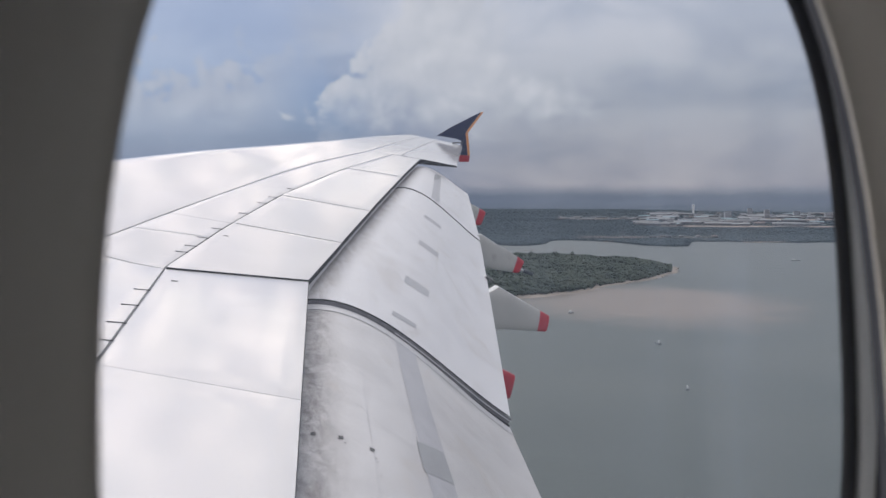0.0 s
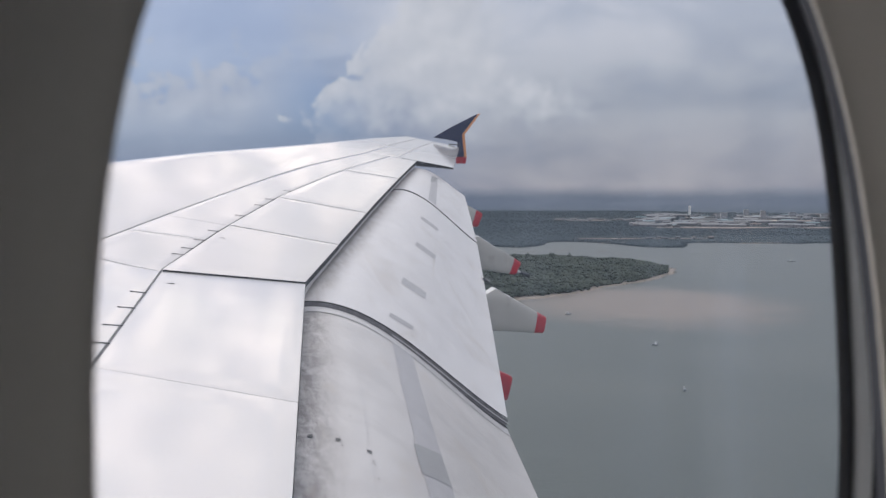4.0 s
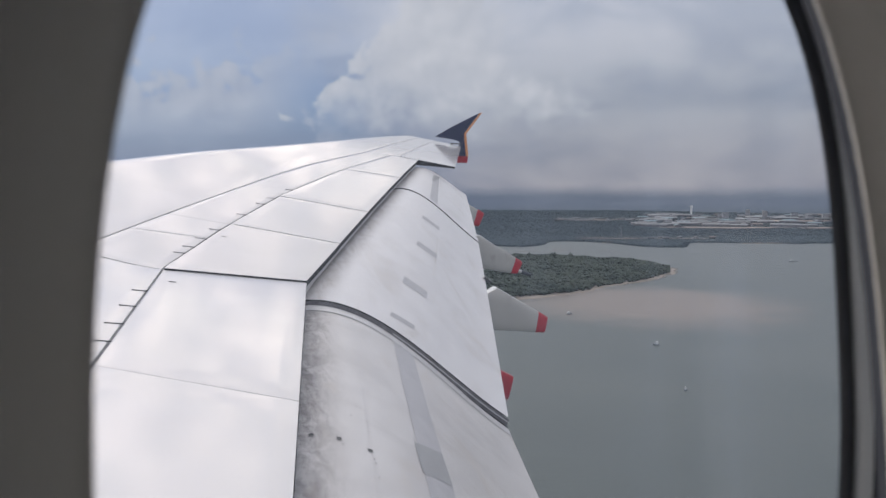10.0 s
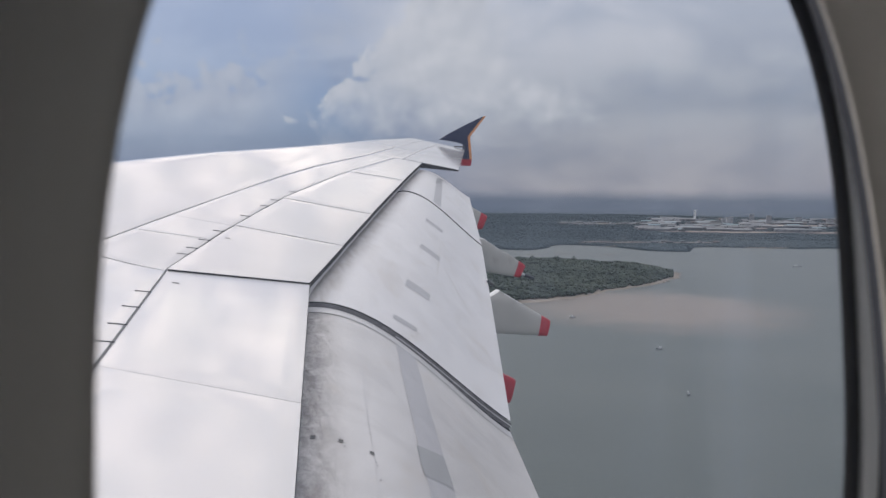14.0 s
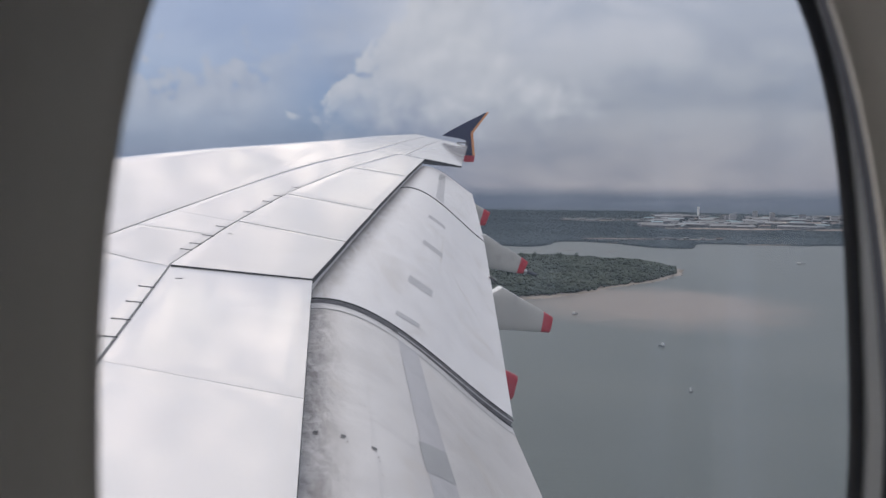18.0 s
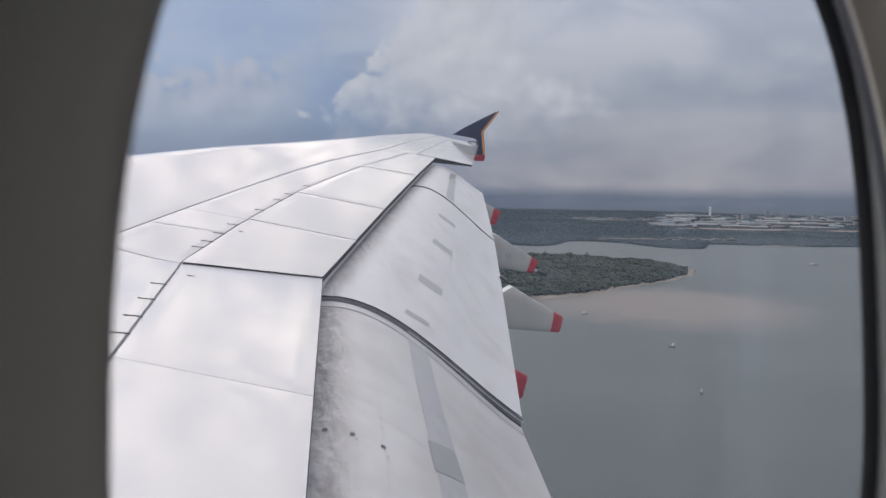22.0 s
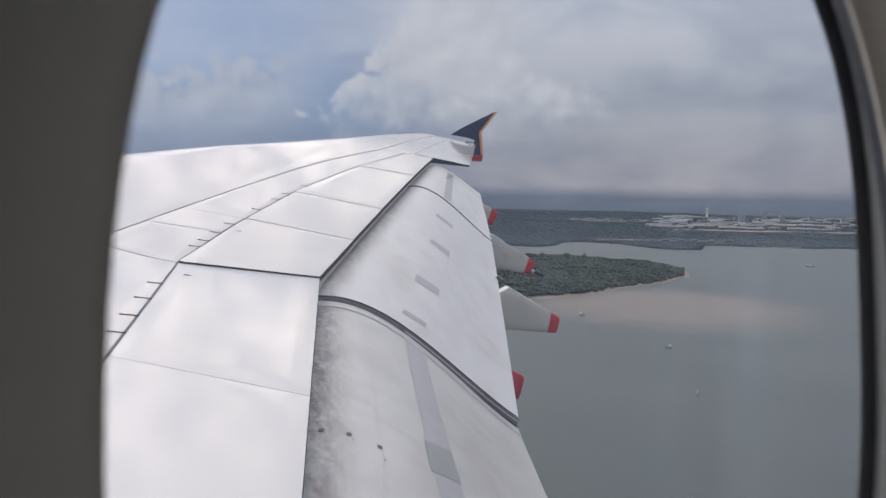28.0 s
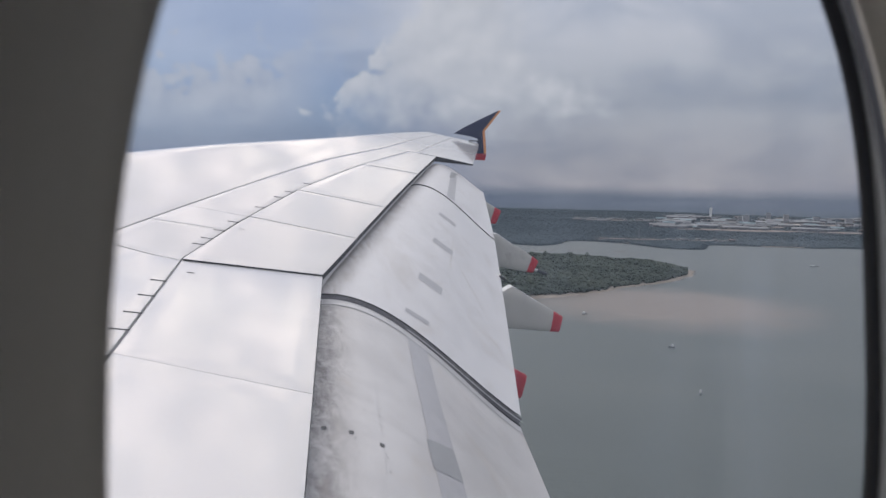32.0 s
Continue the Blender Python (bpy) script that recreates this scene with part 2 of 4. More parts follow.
def flap_paint(name, a, b, grime, nose_reach, amount):
    """Grey-white flap paint; soot and wear gather along the nose, in streaks that run aft."""
    m = bpy.data.materials.new(name)
    m.use_nodes = True
    n = Nodes(m.node_tree)
    where = n.add("ShaderNodeTexCoord").outputs["Object"]
    held = n.add("ShaderNodeAttribute")
    held.attribute_name = "chord"
    chord = held.outputs["Fac"]
    patchy = n.noise(where, 1.3, 6, 0.6)
    col = n.mix(n.step(patchy, 0.35, 0.68), a, b)
    streak = n.noise(n.mapped(where, (4.0, 0.9, 4.0)), 1.6, 7, 0.68, 0.5)
    blotch = n.noise(where, 6.0, 10, 0.76, 0.8)
    near = n.math("SUBTRACT", 1.0, n.step(n.math("ADD", chord, n.math("MULTIPLY", n.math("SUBTRACT", blotch, 0.5), nose_reach * 1.3)), nose_reach * 0.15, nose_reach))
    worn = n.math("MULTIPLY", near, n.step(n.math("ADD", n.math("MULTIPLY", streak, 0.45), n.math("MULTIPLY", blotch, 0.55)), 0.36, 0.62))
    col = n.mix(n.math("MULTIPLY", worn, amount), col, grime)
    far = n.math("MULTIPLY", n.step(n.noise(n.mapped(where, (0.35, 2.2, 0.35)), 0.9, 5, 0.6), 0.55, 0.78), 0.22 * amount)
    col = n.mix(far, col, grime)
    smudge = n.math("MULTIPLY", n.step(n.noise(n.mapped(where, (1.0, 0.5, 0.6)), 1.1, 7, 0.66, 1.2), 0.50, 0.74), 0.75 * amount)
    col = n.mix(smudge, col, (0.46, 0.42, 0.38))
    p = n.add("ShaderNodeBsdfPrincipled")
    n.put(p.inputs["Base Color"], col)
    n.put(p.inputs["Roughness"], n.math("ADD", n.math("MULTIPLY", worn, 0.25), 0.32))
    k = n.add("ShaderNodeBump")
    k.inputs["Distance"].default_value = 0.006
    n.put(k.inputs["Height"], n.noise(where, 1.6, 3, 0.5))
    n.put(p.inputs["Normal"], k.outputs[0])
    n.put(n.add("ShaderNodeOutputMaterial").inputs["Surface"], p.outputs[0])
    return m


def water(name):
    m = bpy.data.materials.new(name)
    m.use_nodes = True
    n = Nodes(m.node_tree)
    where = n.add("ShaderNodeTexCoord").outputs["Object"]
    silt = n.noise(n.mapped(where, (1, 1.6, 1)), 0.0035, 6, 0.55, 0.5)
    col = n.mix(n.step(silt, 0.38, 0.68), SEA_A, SEA_B)
    # silt stirred up round the wooded island
    s = n.add("ShaderNodeSeparateXYZ")
    n.put(s.inputs[0], where)
    ex = n.math("DIVIDE", n.math("SUBTRACT", s.outputs[0], 300.0), 215.0)
    ey = n.math("DIVIDE", n.math("SUBTRACT", s.outputs[1], 905.0), 190.0)
    d = n.math("SQRT", n.math("ADD", n.math("MULTIPLY", ex, ex), n.math("MULTIPLY", ey, ey)))
    d = n.math("ADD", d, n.math("MULTIPLY", n.math("SUBTRACT", n.noise(where, 0.012, 6, 0.6), 0.5), 0.9))
    plume = n.math("SUBTRACT", 1.0, n.step(d, 0.45, 1.15))
    col = n.mix(n.math("MULTIPLY", plume, 0.85), col, SEA_C)
    p = n.add("ShaderNodeBsdfPrincipled")
    n.put(p.inputs["Base Color"], col)
    p.inputs["Roughness"].default_value = 0.32
    p.inputs["IOR"].default_value = 1.33
    k = n.add("ShaderNodeBump")
    k.inputs["Distance"].default_value = 0.5
    k.inputs["Strength"].default_value = 0.5
    n.put(k.inputs["Height"], n.math("ADD", n.noise(n.mapped(where, (1, 2, 1)), 0.12, 4, 0.6), n.math("MULTIPLY", n.noise(where, 0.02, 3, 0.5), 2.0)))
    n.put(p.inputs["Normal"], k.outputs[0])
    n.put(n.add("ShaderNodeOutputMaterial").inputs["Surface"], p.outputs[0])
    return m


def pane_glass(name):
    """Thin acrylic: clear, a mirror at grazing angles, with vertical wipe marks and a dust film that also paints haze
    and glare.
    """
    m = bpy.data.materials.new(name)
    m.use_nodes = True
    n = Nodes(m.node_tree)
    where = n.add("ShaderNodeTexCoord").outputs["Object"]
    clear_pane = n.add("ShaderNodeBsdfTransparent")
    clear_pane.inputs[0].default_value = (0.97, 0.98, 0.98, 1)
    shine = n.add("ShaderNodeBsdfGlossy")
    shine.inputs["Roughness"].default_value = 0.02
    f = n.add("ShaderNodeFresnel")
    f.inputs[0].default_value = 1.3
    a = n.add("ShaderNodeMixShader")
    n.put(a.inputs[0], f.outputs[0])
    n.put(a.inputs[1], clear_pane.outputs[0])
    n.put(a.inputs[2], shine.outputs[0])
    # dust film tinted blue, so it also paints distance haze over the view
    dust_haze = n.add("ShaderNodeBsdfTranslucent")
    dust_haze.inputs[0].default_value = (0.61, 0.75, 0.97, 1)
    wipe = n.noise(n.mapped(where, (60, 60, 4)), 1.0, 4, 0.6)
    film = n.math("ADD", n.math("MULTIPLY", n.step(wipe, 0.5, 0.75), 0.03), DUST_HAZE)
    # upright bands near the aft edge: pane glare painted into the film
    s = n.add("ShaderNodeSeparateXYZ")
    n.put(s.inputs[0], where)
    for at, wide, amount in ((0.196, 0.030, 0.032), (0.228, 0.014, 0.028), (0.165, 0.016, 0.014)):
        off_ = n.math("ABSOLUTE", n.math("SUBTRACT", s.outputs[0], at))
        film = n.math("ADD", film, n.math("MULTIPLY", n.math("SUBTRACT", 1.0, n.step(off_, 0.0, wide)), n.math("MULTIPLY", n.step(wipe, 0.25, 0.7), amount)))
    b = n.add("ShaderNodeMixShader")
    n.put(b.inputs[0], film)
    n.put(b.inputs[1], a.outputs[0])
    n.put(b.inputs[2], dust_haze.outputs[0])
    n.put(n.add("ShaderNodeOutputMaterial").inputs["Surface"], b.outputs[0])
    return m


WING_PAINT = surface("wing_paint", (0.668, 0.656, 0.662), (0.625, 0.613, 0.62), 1.1, 0.12, bump=0.003, bump_scale=0.9, stretch=(0.6, 1.2, 1),
                     spots=(0.58, 0.58, 0.59), spot_scale=0.9, spot_range=(0.58, 0.85), objects=0.03, coat=0.5, rough_vary=0.04)
STRUCT = surface("grey_sealant", (0.44, 0.44, 0.45), (0.50, 0.50, 0.51), 3.0, 0.6)
FLAP_OUT = flap_paint("flap_paint", (0.705, 0.70, 0.72), (0.645, 0.64, 0.66), (0.36, 0.32, 0.29), 0.12, 0.58)
FLAP_IN = flap_paint("worn_flap_paint", (0.59, 0.58, 0.585), (0.51, 0.50, 0.505), (0.17, 0.155, 0.155), 0.16, 0.85)
FLAP_EDGE = surface("clean_flap_paint", (0.62, 0.615, 0.63), (0.55, 0.545, 0.56), 2.0, 0.35)
TAPE = surface("speed_tape", (0.45, 0.45, 0.475), (0.40, 0.40, 0.425), 3.0, 0.38, bump=0.002, bump_scale=9.0)
TAPE_FAINT = surface("faint_tape", (0.60, 0.605, 0.62), (0.55, 0.555, 0.57), 3.0, 0.36)
TAPE_DARK = surface("dull_patch", (0.33, 0.335, 0.35), (0.29, 0.295, 0.31), 4.0, 0.45)
# for rubber seals, and to blacken panel edges where gaps are in shade
SEAL_SHADE = surface("rubber_seal_and_shade", (0.03, 0.03, 0.032), (0.05, 0.05, 0.052), 6.0, 0.8, spec=0.15)
SEAL_GREY = surface("worn_grey_seal", (0.20, 0.195, 0.205), (0.13, 0.127, 0.133), 5.0, 0.75, spec=0.2)
DIRT = surface("brown_oily_streak", (0.62, 0.60, 0.59), (0.54, 0.52, 0.50), 6.0, 0.40)
MARK = surface("dark_marking", (0.08, 0.08, 0.085), (0.12, 0.12, 0.12), 8.0, 0.6)
FAIRING = surface("fairing_paint", (0.47, 0.465, 0.455), (0.40, 0.40, 0.39), 1.5, 0.45, spots=(0.34, 0.33, 0.32), spot_scale=1.4)
RED = surface("red_paint", (0.48, 0.025, 0.045), (0.40, 0.022, 0.038), 4.0, 0.4)
NAVY = surface("navy_paint", (0.012, 0.018, 0.06), (0.016, 0.022, 0.07), 3.0, 0.35)
ORANGE = surface("orange_paint", (0.74, 0.32, 0.13), (0.66, 0.28, 0.11), 4.0, 0.4)
LINING = surface("cabin_lining", (0.72, 0.675, 0.59), (0.68, 0.635, 0.555), 14.0, 0.6, bump=0.0004, bump_scale=700.0)
FRAME_GREY = surface("window_frame_grey", (0.54, 0.59, 0.67), (0.50, 0.55, 0.63), 20.0, 0.5)
FRAME_DARK = surface("dark_frame_grey", (0.10, 0.10, 0.105), (0.08, 0.08, 0.085), 20.0, 0.6)
GASKET = surface("black_gasket", (0.016, 0.021, 0.034), (0.022, 0.028, 0.042), 30.0, 0.5)
CARPET = surface("cabin_carpet", (0.06, 0.06, 0.09), (0.04, 0.04, 0.06), 60.0, 0.9)
SKIN = surface("fuselage_paint", (0.75, 0.75, 0.76), (0.7, 0.7, 0.71), 1.0, 0.35)
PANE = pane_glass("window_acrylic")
SEA = water("estuary_water")
# the blue-grey of distant haze is mixed into these two base colours
LAND = surface("hazy_wooded_ground", (0.058, 0.078, 0.094), (0.073, 0.095, 0.110), 0.02, 0.95, spec=0.1, spots=(0.080, 0.090, 0.094), spot_scale=0.004, spot_range=(0.58, 0.7))
WOODS = surface("hazy_far_foliage", (0.062, 0.083, 0.099), (0.079, 0.101, 0.116), 0.008, 0.95, spec=0.05, island=0.08)
LEAVES = surface("island_foliage", (0.046, 0.062, 0.054), (0.086, 0.102, 0.086), 0.03, 0.85, spec=0.1, island=0.13, bump=0.25, bump_scale=0.8)
BARK = surface("bark", (0.12, 0.10, 0.08), (0.08, 0.07, 0.06), 1.0, 0.9)
SAND = surface("shore_sand", (0.27, 0.238, 0.21), (0.20, 0.175, 0.155), 0.08, 0.9)
ROCK = surface("shore_rock", (0.24, 0.20, 0.17), (0.17, 0.145, 0.125), 0.6, 0.85)
EARTH = surface("bare_red_earth", (0.27, 0.205, 0.18), (0.20, 0.17, 0.155), 0.02, 0.9, spots=(0.5, 0.45, 0.4), spot_scale=0.012)
WALL_PALE = surface("pale_render", (0.20, 0.21, 0.23), (0.165, 0.175, 0.195), 0.1, 0.7, objects=0.35)
WALL_BLOCK = surface("pale_block_render", (0.40, 0.41, 0.43), (0.34, 0.35, 0.37), 0.1, 0.7, objects=0.2)
ROOF_PALE = surface("pale_roof_sheet", (0.175, 0.18, 0.19), (0.13, 0.14, 0.152), 0.1, 0.6, objects=0.45)
ROOF_GREY = surface("weathered_roof", (0.15, 0.16, 0.175), (0.12, 0.13, 0.145), 0.1, 0.7, objects=0.4)
ROOF_BLUE = surface("blue_green_roof", (0.140, 0.219, 0.246), (0.156, 0.235, 0.264), 0.1, 0.5, objects=0.2)
ROOF_RUST = surface("rusty_roof", (0.218, 0.170, 0.153), (0.187, 0.154, 0.145), 0.1, 0.7, objects=0.2)
WINDOW_DARK = surface("dark_window_band", (0.06, 0.08, 0.10), (0.08, 0.10, 0.12), 0.2, 0.2)
WINDOW_SOFT = surface("grey_window_band", (0.16, 0.17, 0.19), (0.13, 0.14, 0.16), 0.2, 0.3)
FOAM = surface("sea_foam", (0.42, 0.40, 0.38), (0.30, 0.285, 0.27), 0.6, 0.8)
HULL = surface("boat_hull", (0.30, 0.32, 0.34), (0.25, 0.27, 0.29), 0.8, 0.5)
BOAT_WHITE = surface("white_paint", (0.66, 0.67, 0.68), (0.60, 0.61, 0.62), 0.8, 0.5)


# Mesh helpers ---------------------------------------------------------
def mesh_from(name, verts, faces, material, flat=(), smooth=True):
    me = bpy.data.meshes.new(name)
    me.from_pydata([tuple(p) for p in verts], [], faces)
    me.materials.append(material)
    if smooth:
        flags = np.ones(len(me.polygons), dtype=bool)
        for i in flat:
            flags[i] = False
        me.polygons.foreach_set("use_smooth", flags)
    me.update()
    if smooth:
        me.set_sharp_from_angle(angle=radians(38))
    return me


def part(name, data, parent=None, label="", m=None):
    """Links one mesh as one object under a thing or part, or at the pose m."""
    ob = new(name, data)
    if parent:
        ob.parent = parent
    if m:
        ob.matrix_world = m
    return tagged(ob, label)


def thing(name, m, label, category, group="", kind=""):
    ob = new(name)
    ob.matrix_world = m
    ob.empty_display_size = 0.2
    return tagged(ob, label, category, group, kind)


def box_data(lo, hi, bevel=0.0):
    bm = bmesh.new()
    bmesh.ops.create_cube(bm, size=1)
    for vert in bm.verts:
        vert.co = Vector([(lo[i] + hi[i]) / 2 + vert.co[i] * (hi[i] - lo[i]) for i in range(3)])
    if bevel:
        bmesh.ops.bevel(bm, geom=bm.edges[:], offset=bevel, segments=2, affect="EDGES", profile=0.5)
    return bm


def finish(bm, name, material, smooth=False):
    bmesh.ops.recalc_face_normals(bm, faces=bm.faces[:])
    me = bpy.data.meshes.new(name)
    bm.to_mesh(me)
    bm.free()
    me.materials.append(material)
    if smooth:
        me.polygons.foreach_set("use_smooth", np.ones(len(me.polygons), dtype=bool))
    return me


def loft(sections, closed=True, caps=True):
    """Faces that join equal loops of points; closed loops get end caps."""
    verts, faces = [], []
    k = len(sections[0])
    for s in sections:
        verts += s
    span = k if closed else k - 1
    for i in range(len(sections) - 1):
        for j in range(span):
            a, b = i * k + j, i * k + (j + 1) % k
            faces.append((a, b, b + k, a + k))
    flat = []
    if caps and closed:
        flat = [len(faces), len(faces) + 1]
        faces.append(tuple(range(k - 1, -1, -1)))
        faces.append(tuple(range((len(sections) - 1) * k, len(sections) * k)))
    return verts, faces, flat


# Setting: cabin side with its window -----------------------------------
LEAN = 0.1042
# each opening: centre aft, centre up, squareness, tilt
LINING_HOLE = (0.0939, -0.0800, 2.553, 0.017)
PANE_HOLE = (0.0873, -0.0502, 2.780, -0.0004)


def oval(half_w, half_h, depth, hole=LINING_HOLE, count=96):
    mid_a, mid_z, square, tilt = hole
    pts = []
    for i in range(count):
        th = 2 * math.pi * i / count
        c, s = math.cos(th), math.sin(th)
        x = half_w * math.copysign(abs(c) ** (2 / square), c)
        y = half_h * math.copysign(abs(s) ** (2 / square), s)
        a = mid_a + x * math.cos(tilt) - y * math.sin(tilt)
        z = mid_z + x * math.sin(tilt) + y * math.cos(tilt)
        pts.append((a, depth + LEAN * z, z))
    return pts


def pane_oval(grow, depth):
    return oval(PA + grow, PB + grow, depth, PANE_HOLE)


def rim(lo_a, hi_a, lo_z, hi_z, depth, hole=LINING_HOLE, count=96):
    """The oval's rays carried out to a rectangle."""
    mid_a, mid_z = hole[:2]
    pts = []
    for i in range(count):
        th = 2 * math.pi * i / count
        c, s = math.cos(th), math.sin(th)
        k = min((hi_a - mid_a) / c if c > 1e-6 else (lo_a - mid_a) / c if c < -1e-6 else 1e9,
                (hi_z - mid_z) / s if s > 1e-6 else (lo_z - mid_z) / s if s < -1e-6 else 1e9)
        a, z = mid_a + c * k, mid_z + s * k
        pts.append((a, depth + LEAN * z, z))
    return pts


def ring_part(name, loops, material, parent=None, label="", kind=""):
    v_, f_, _ = loft(loops, True, False)
    ob = part(name, mesh_from(name, v_, f_, material), parent, label, None if parent else BODY)
    if kind:
        tagged(ob, kind=kind)
    return ob


HA, HB = 0.1177, 0.2048      # opening in the lining
PA, PB = 0.1680, 0.2015      # clear opening of the pane's gasket
lining = ring_part("wall_window", [oval(HA + 0.0006, HB + 0.0006, 0.1510), oval(HA, HB, 0.1495), oval(HA + 0.0012, HB + 0.0012, 0.1478), oval(HA + 0.0035, HB + 0.0035, 0.142), oval(HA + 0.011, HB + 0.011, 0.124), oval(HA + 0.022, HB + 0.023, 0.098),
                                   oval(HA + 0.038, HB + 0.04, 0.073), oval(HA + 0.062, HB + 0.065, 0.057), oval(HA + 0.1, HB + 0.1, 0.05), rim(-2.5, 2.5, -1.15, 0.6, 0.05)], LINING, kind="structure")
tagged(lining, "beige moulded cabin sidewall lining round a window", "wall")
ring_part("lining_back", [oval(HA + 0.11, HB + 0.11, 0.176), oval(HA + 0.04, HB + 0.04, 0.164), oval(HA + 0.008, HB + 0.008, 0.1565)], LINING, lining)
# black ring painted in place of the shadow gap at the lining's lip
ring_part("lining_gap_shade", [oval(HA + 0.0085, HB + 0.0085, 0.1590), oval(HA + 0.002, HB + 0.002, 0.1560), oval(HA + 0.0008, HB + 0.0008, 0.1508)], GASKET, lining, "thin black ring painting the shadow gap behind the lining's edge")
window = thing("window_1", BODY, "rounded aircraft cabin window with black gasket and grey frame", "window", kind="structure")
ring_part("gasket", [pane_oval(0.006, 0.2032), pane_oval(0.0, 0.2012), pane_oval(0.0010, 0.2002), pane_oval(0.004, 0.1998), pane_oval(0.0075, 0.2000), pane_oval(0.0096, 0.2014)], GASKET, window, "black rubber gasket")
ring_part("window_frame", [pane_oval(0.0094, 0.2016), pane_oval(0.0098, 0.1998), pane_oval(0.0115, 0.1990), pane_oval(0.0168, 0.1984), pane_oval(0.0180, 0.1992)], FRAME_GREY, window, "grey window frame")
# black ring laid along the dark groove outside the grey frame
ring_part("outer_dark_ring", [pane_oval(0.0178, 0.1996), pane_oval(0.0188, 0.1976), pane_oval(0.0215, 0.1972), pane_oval(0.0226, 0.1984)], GASKET, window, "second dark ring outside the grey frame")
ring_part("outer_frame", [pane_oval(0.0224, 0.1990), pane_oval(0.0240, 0.1970), pane_oval(0.0330, 0.188), pane_oval(0.06, 0.178)], FRAME_DARK, window, "dark grey outer frame behind the lining")
o = pane_oval(0.004, 0.2024)
pane_verts = o + [(PANE_HOLE[0], 0.2024 + LEAN * PANE_HOLE[1], PANE_HOLE[1])]
pane = part("pane", mesh_from("pane", pane_verts, [(i, (i + 1) % 96, 96) for i in range(96)], PANE, smooth=False), window, "clear acrylic pane with faint wipe marks, painted haze veil and glare bands")
pane.visible_shadow = False
skin = ring_part("wall_fuselage", [pane_oval(0.010, 0.2065), pane_oval(0.035, 0.214), pane_oval(0.075, 0.229), pane_oval(0.11, 0.236), rim(-0.36, 0.56, -0.56, 0.42, 0.238, PANE_HOLE)], SKIN, kind="structure")
tagged(skin, "white painted fuselage skin round the window", "wall")
# the fuselage barrel, left open where the window plate sits
R, MID_Z = 3.57, -0.07
verts, faces, cols = [], [], [-20, -14, -8, -4, -1.2, -0.32, 0.52, 1.2, 3, 6, 9, 14]
angles = [radians(a) for a in (-180, -168, -156, -144, -132, -120, -108, -96, -84, -72, -60, -50, -40, -30, -21, -13, -7.6, 7.6, 13, 21, 30, 40, 50, 60, 72, 84, 96, 108, 120, 132, 144, 156, 168, 180)]
for a in cols:
    for th in angles:
        verts.append((a, 0.24 - R + R * math.cos(th), MID_Z + R * math.sin(th)))
k = len(angles)
for i in range(len(cols) - 1):
    for j in range(k - 1):
        if not (i == 5 and j == 16):
            faces.append((i * k + j, i * k + j + 1, (i + 1) * k + j + 1, (i + 1) * k + j))
barrel = part("wall_barrel", mesh_from("wall_barrel", verts, faces, SKIN), None, "white painted fuselage barrel", BODY)
tagged(barrel, category="wall", kind="structure")
for name, lo, hi, material, words, what in (
        ("floor", (-2.5, -4.2, -1.25), (2.5, -0.02, -1.15), CARPET, "dark blue cabin carpet floor", "floor"),
        ("ceiling", (-2.5, -4.2, 1.05), (2.5, -0.22, 1.12), LINING, "plain beige cabin ceiling", "ceiling"),
        ("wall_inner", (-2.5, -4.3, -1.15), (2.5, -4.2, 1.05), LINING, "plain beige cabin partition", "wall"),
        ("wall_fore", (-2.6, -4.2, -1.15), (-2.5, -0.03, 1.05), LINING, "plain beige cabin bulkhead", "wall"),
        ("wall_aft", (2.5, -4.2, -1.15), (2.6, -0.03, 1.05), LINING, "plain beige cabin bulkhead", "wall")):
    tagged(part(name, finish(box_data(lo, hi), name, material), None, words, BODY), category=what, kind="structure")
v_, f_, fl_ = loft([[(a, 0.1125, 0.6), (a, 0.02, 0.9), (a, -0.22, 1.05), (a, -0.20, 1.08), (a, 0.04, 0.92), (a, 0.1325, 0.6)] for a in (-2.5, 2.5)])
tagged(part("wall_upper", mesh_from("wall_upper", v_, f_, LINING, fl_), None, "plain beige lining that curves in to the ceiling", BODY), category="wall", kind="structure")


# The wing --------------------------------------------------------------
# Plan in aircraft axes: the spoilers' trailing edge is the base line; d is measured forward from it.
def table(x, xs, ys):
    return float(np.interp(x, xs, ys))


def base_a(l):
    return 1.571 + (l - 11.3) * (0.1575 if l < 11.3 else 0.4668)


def base_z(l):
    """Dihedral inboard, then the bend of the loaded outer wing."""
    if l < 11.3:
        return -1.472 + 0.1004 * (l - 11.3)
    s = l - 11.3
    return -1.472 + 0.23737 * s - 0.001644 * s * s


def lead_a(l):
    return -15 + 0.71 * l


def top_z(l, d):
    c = base_a(l) - lead_a(l)
    z = base_z(l) + 0.15 * d + 0.09 * max(0.0, d - 3.6) * max(0.0, min(1.0, (28 - l) / 8))
    if d > 0.8 * c:
        z -= 0.08 * c * ((d / c - 0.8) / 0.2) ** 2
    return z


def rear_seam(l):
    return table(l, (0, 6.89, 11.15, 13.35, 16.58, 20.52, 24.86, 26, 36.4), (1.6, 2.0, 2.3, 2.39, 2.35, 1.99, 1.36, 1.22, 0.6))


def front_seam(l):
    return table(l, (0, 7, 12.24, 14, 16.08, 19, 20.94, 25.54, 30, 36.4), (4.3, 4.02, 3.77, 3.65, 3.48, 3.22, 3.0, 2.21, 1.85, 1.36))


def hinge(l):
    return table(l, (26, 35.1, 36.4), (0.87, 0.40, 0.33))


def lead_d(l):
    return base_a(l) - lead_a(l)


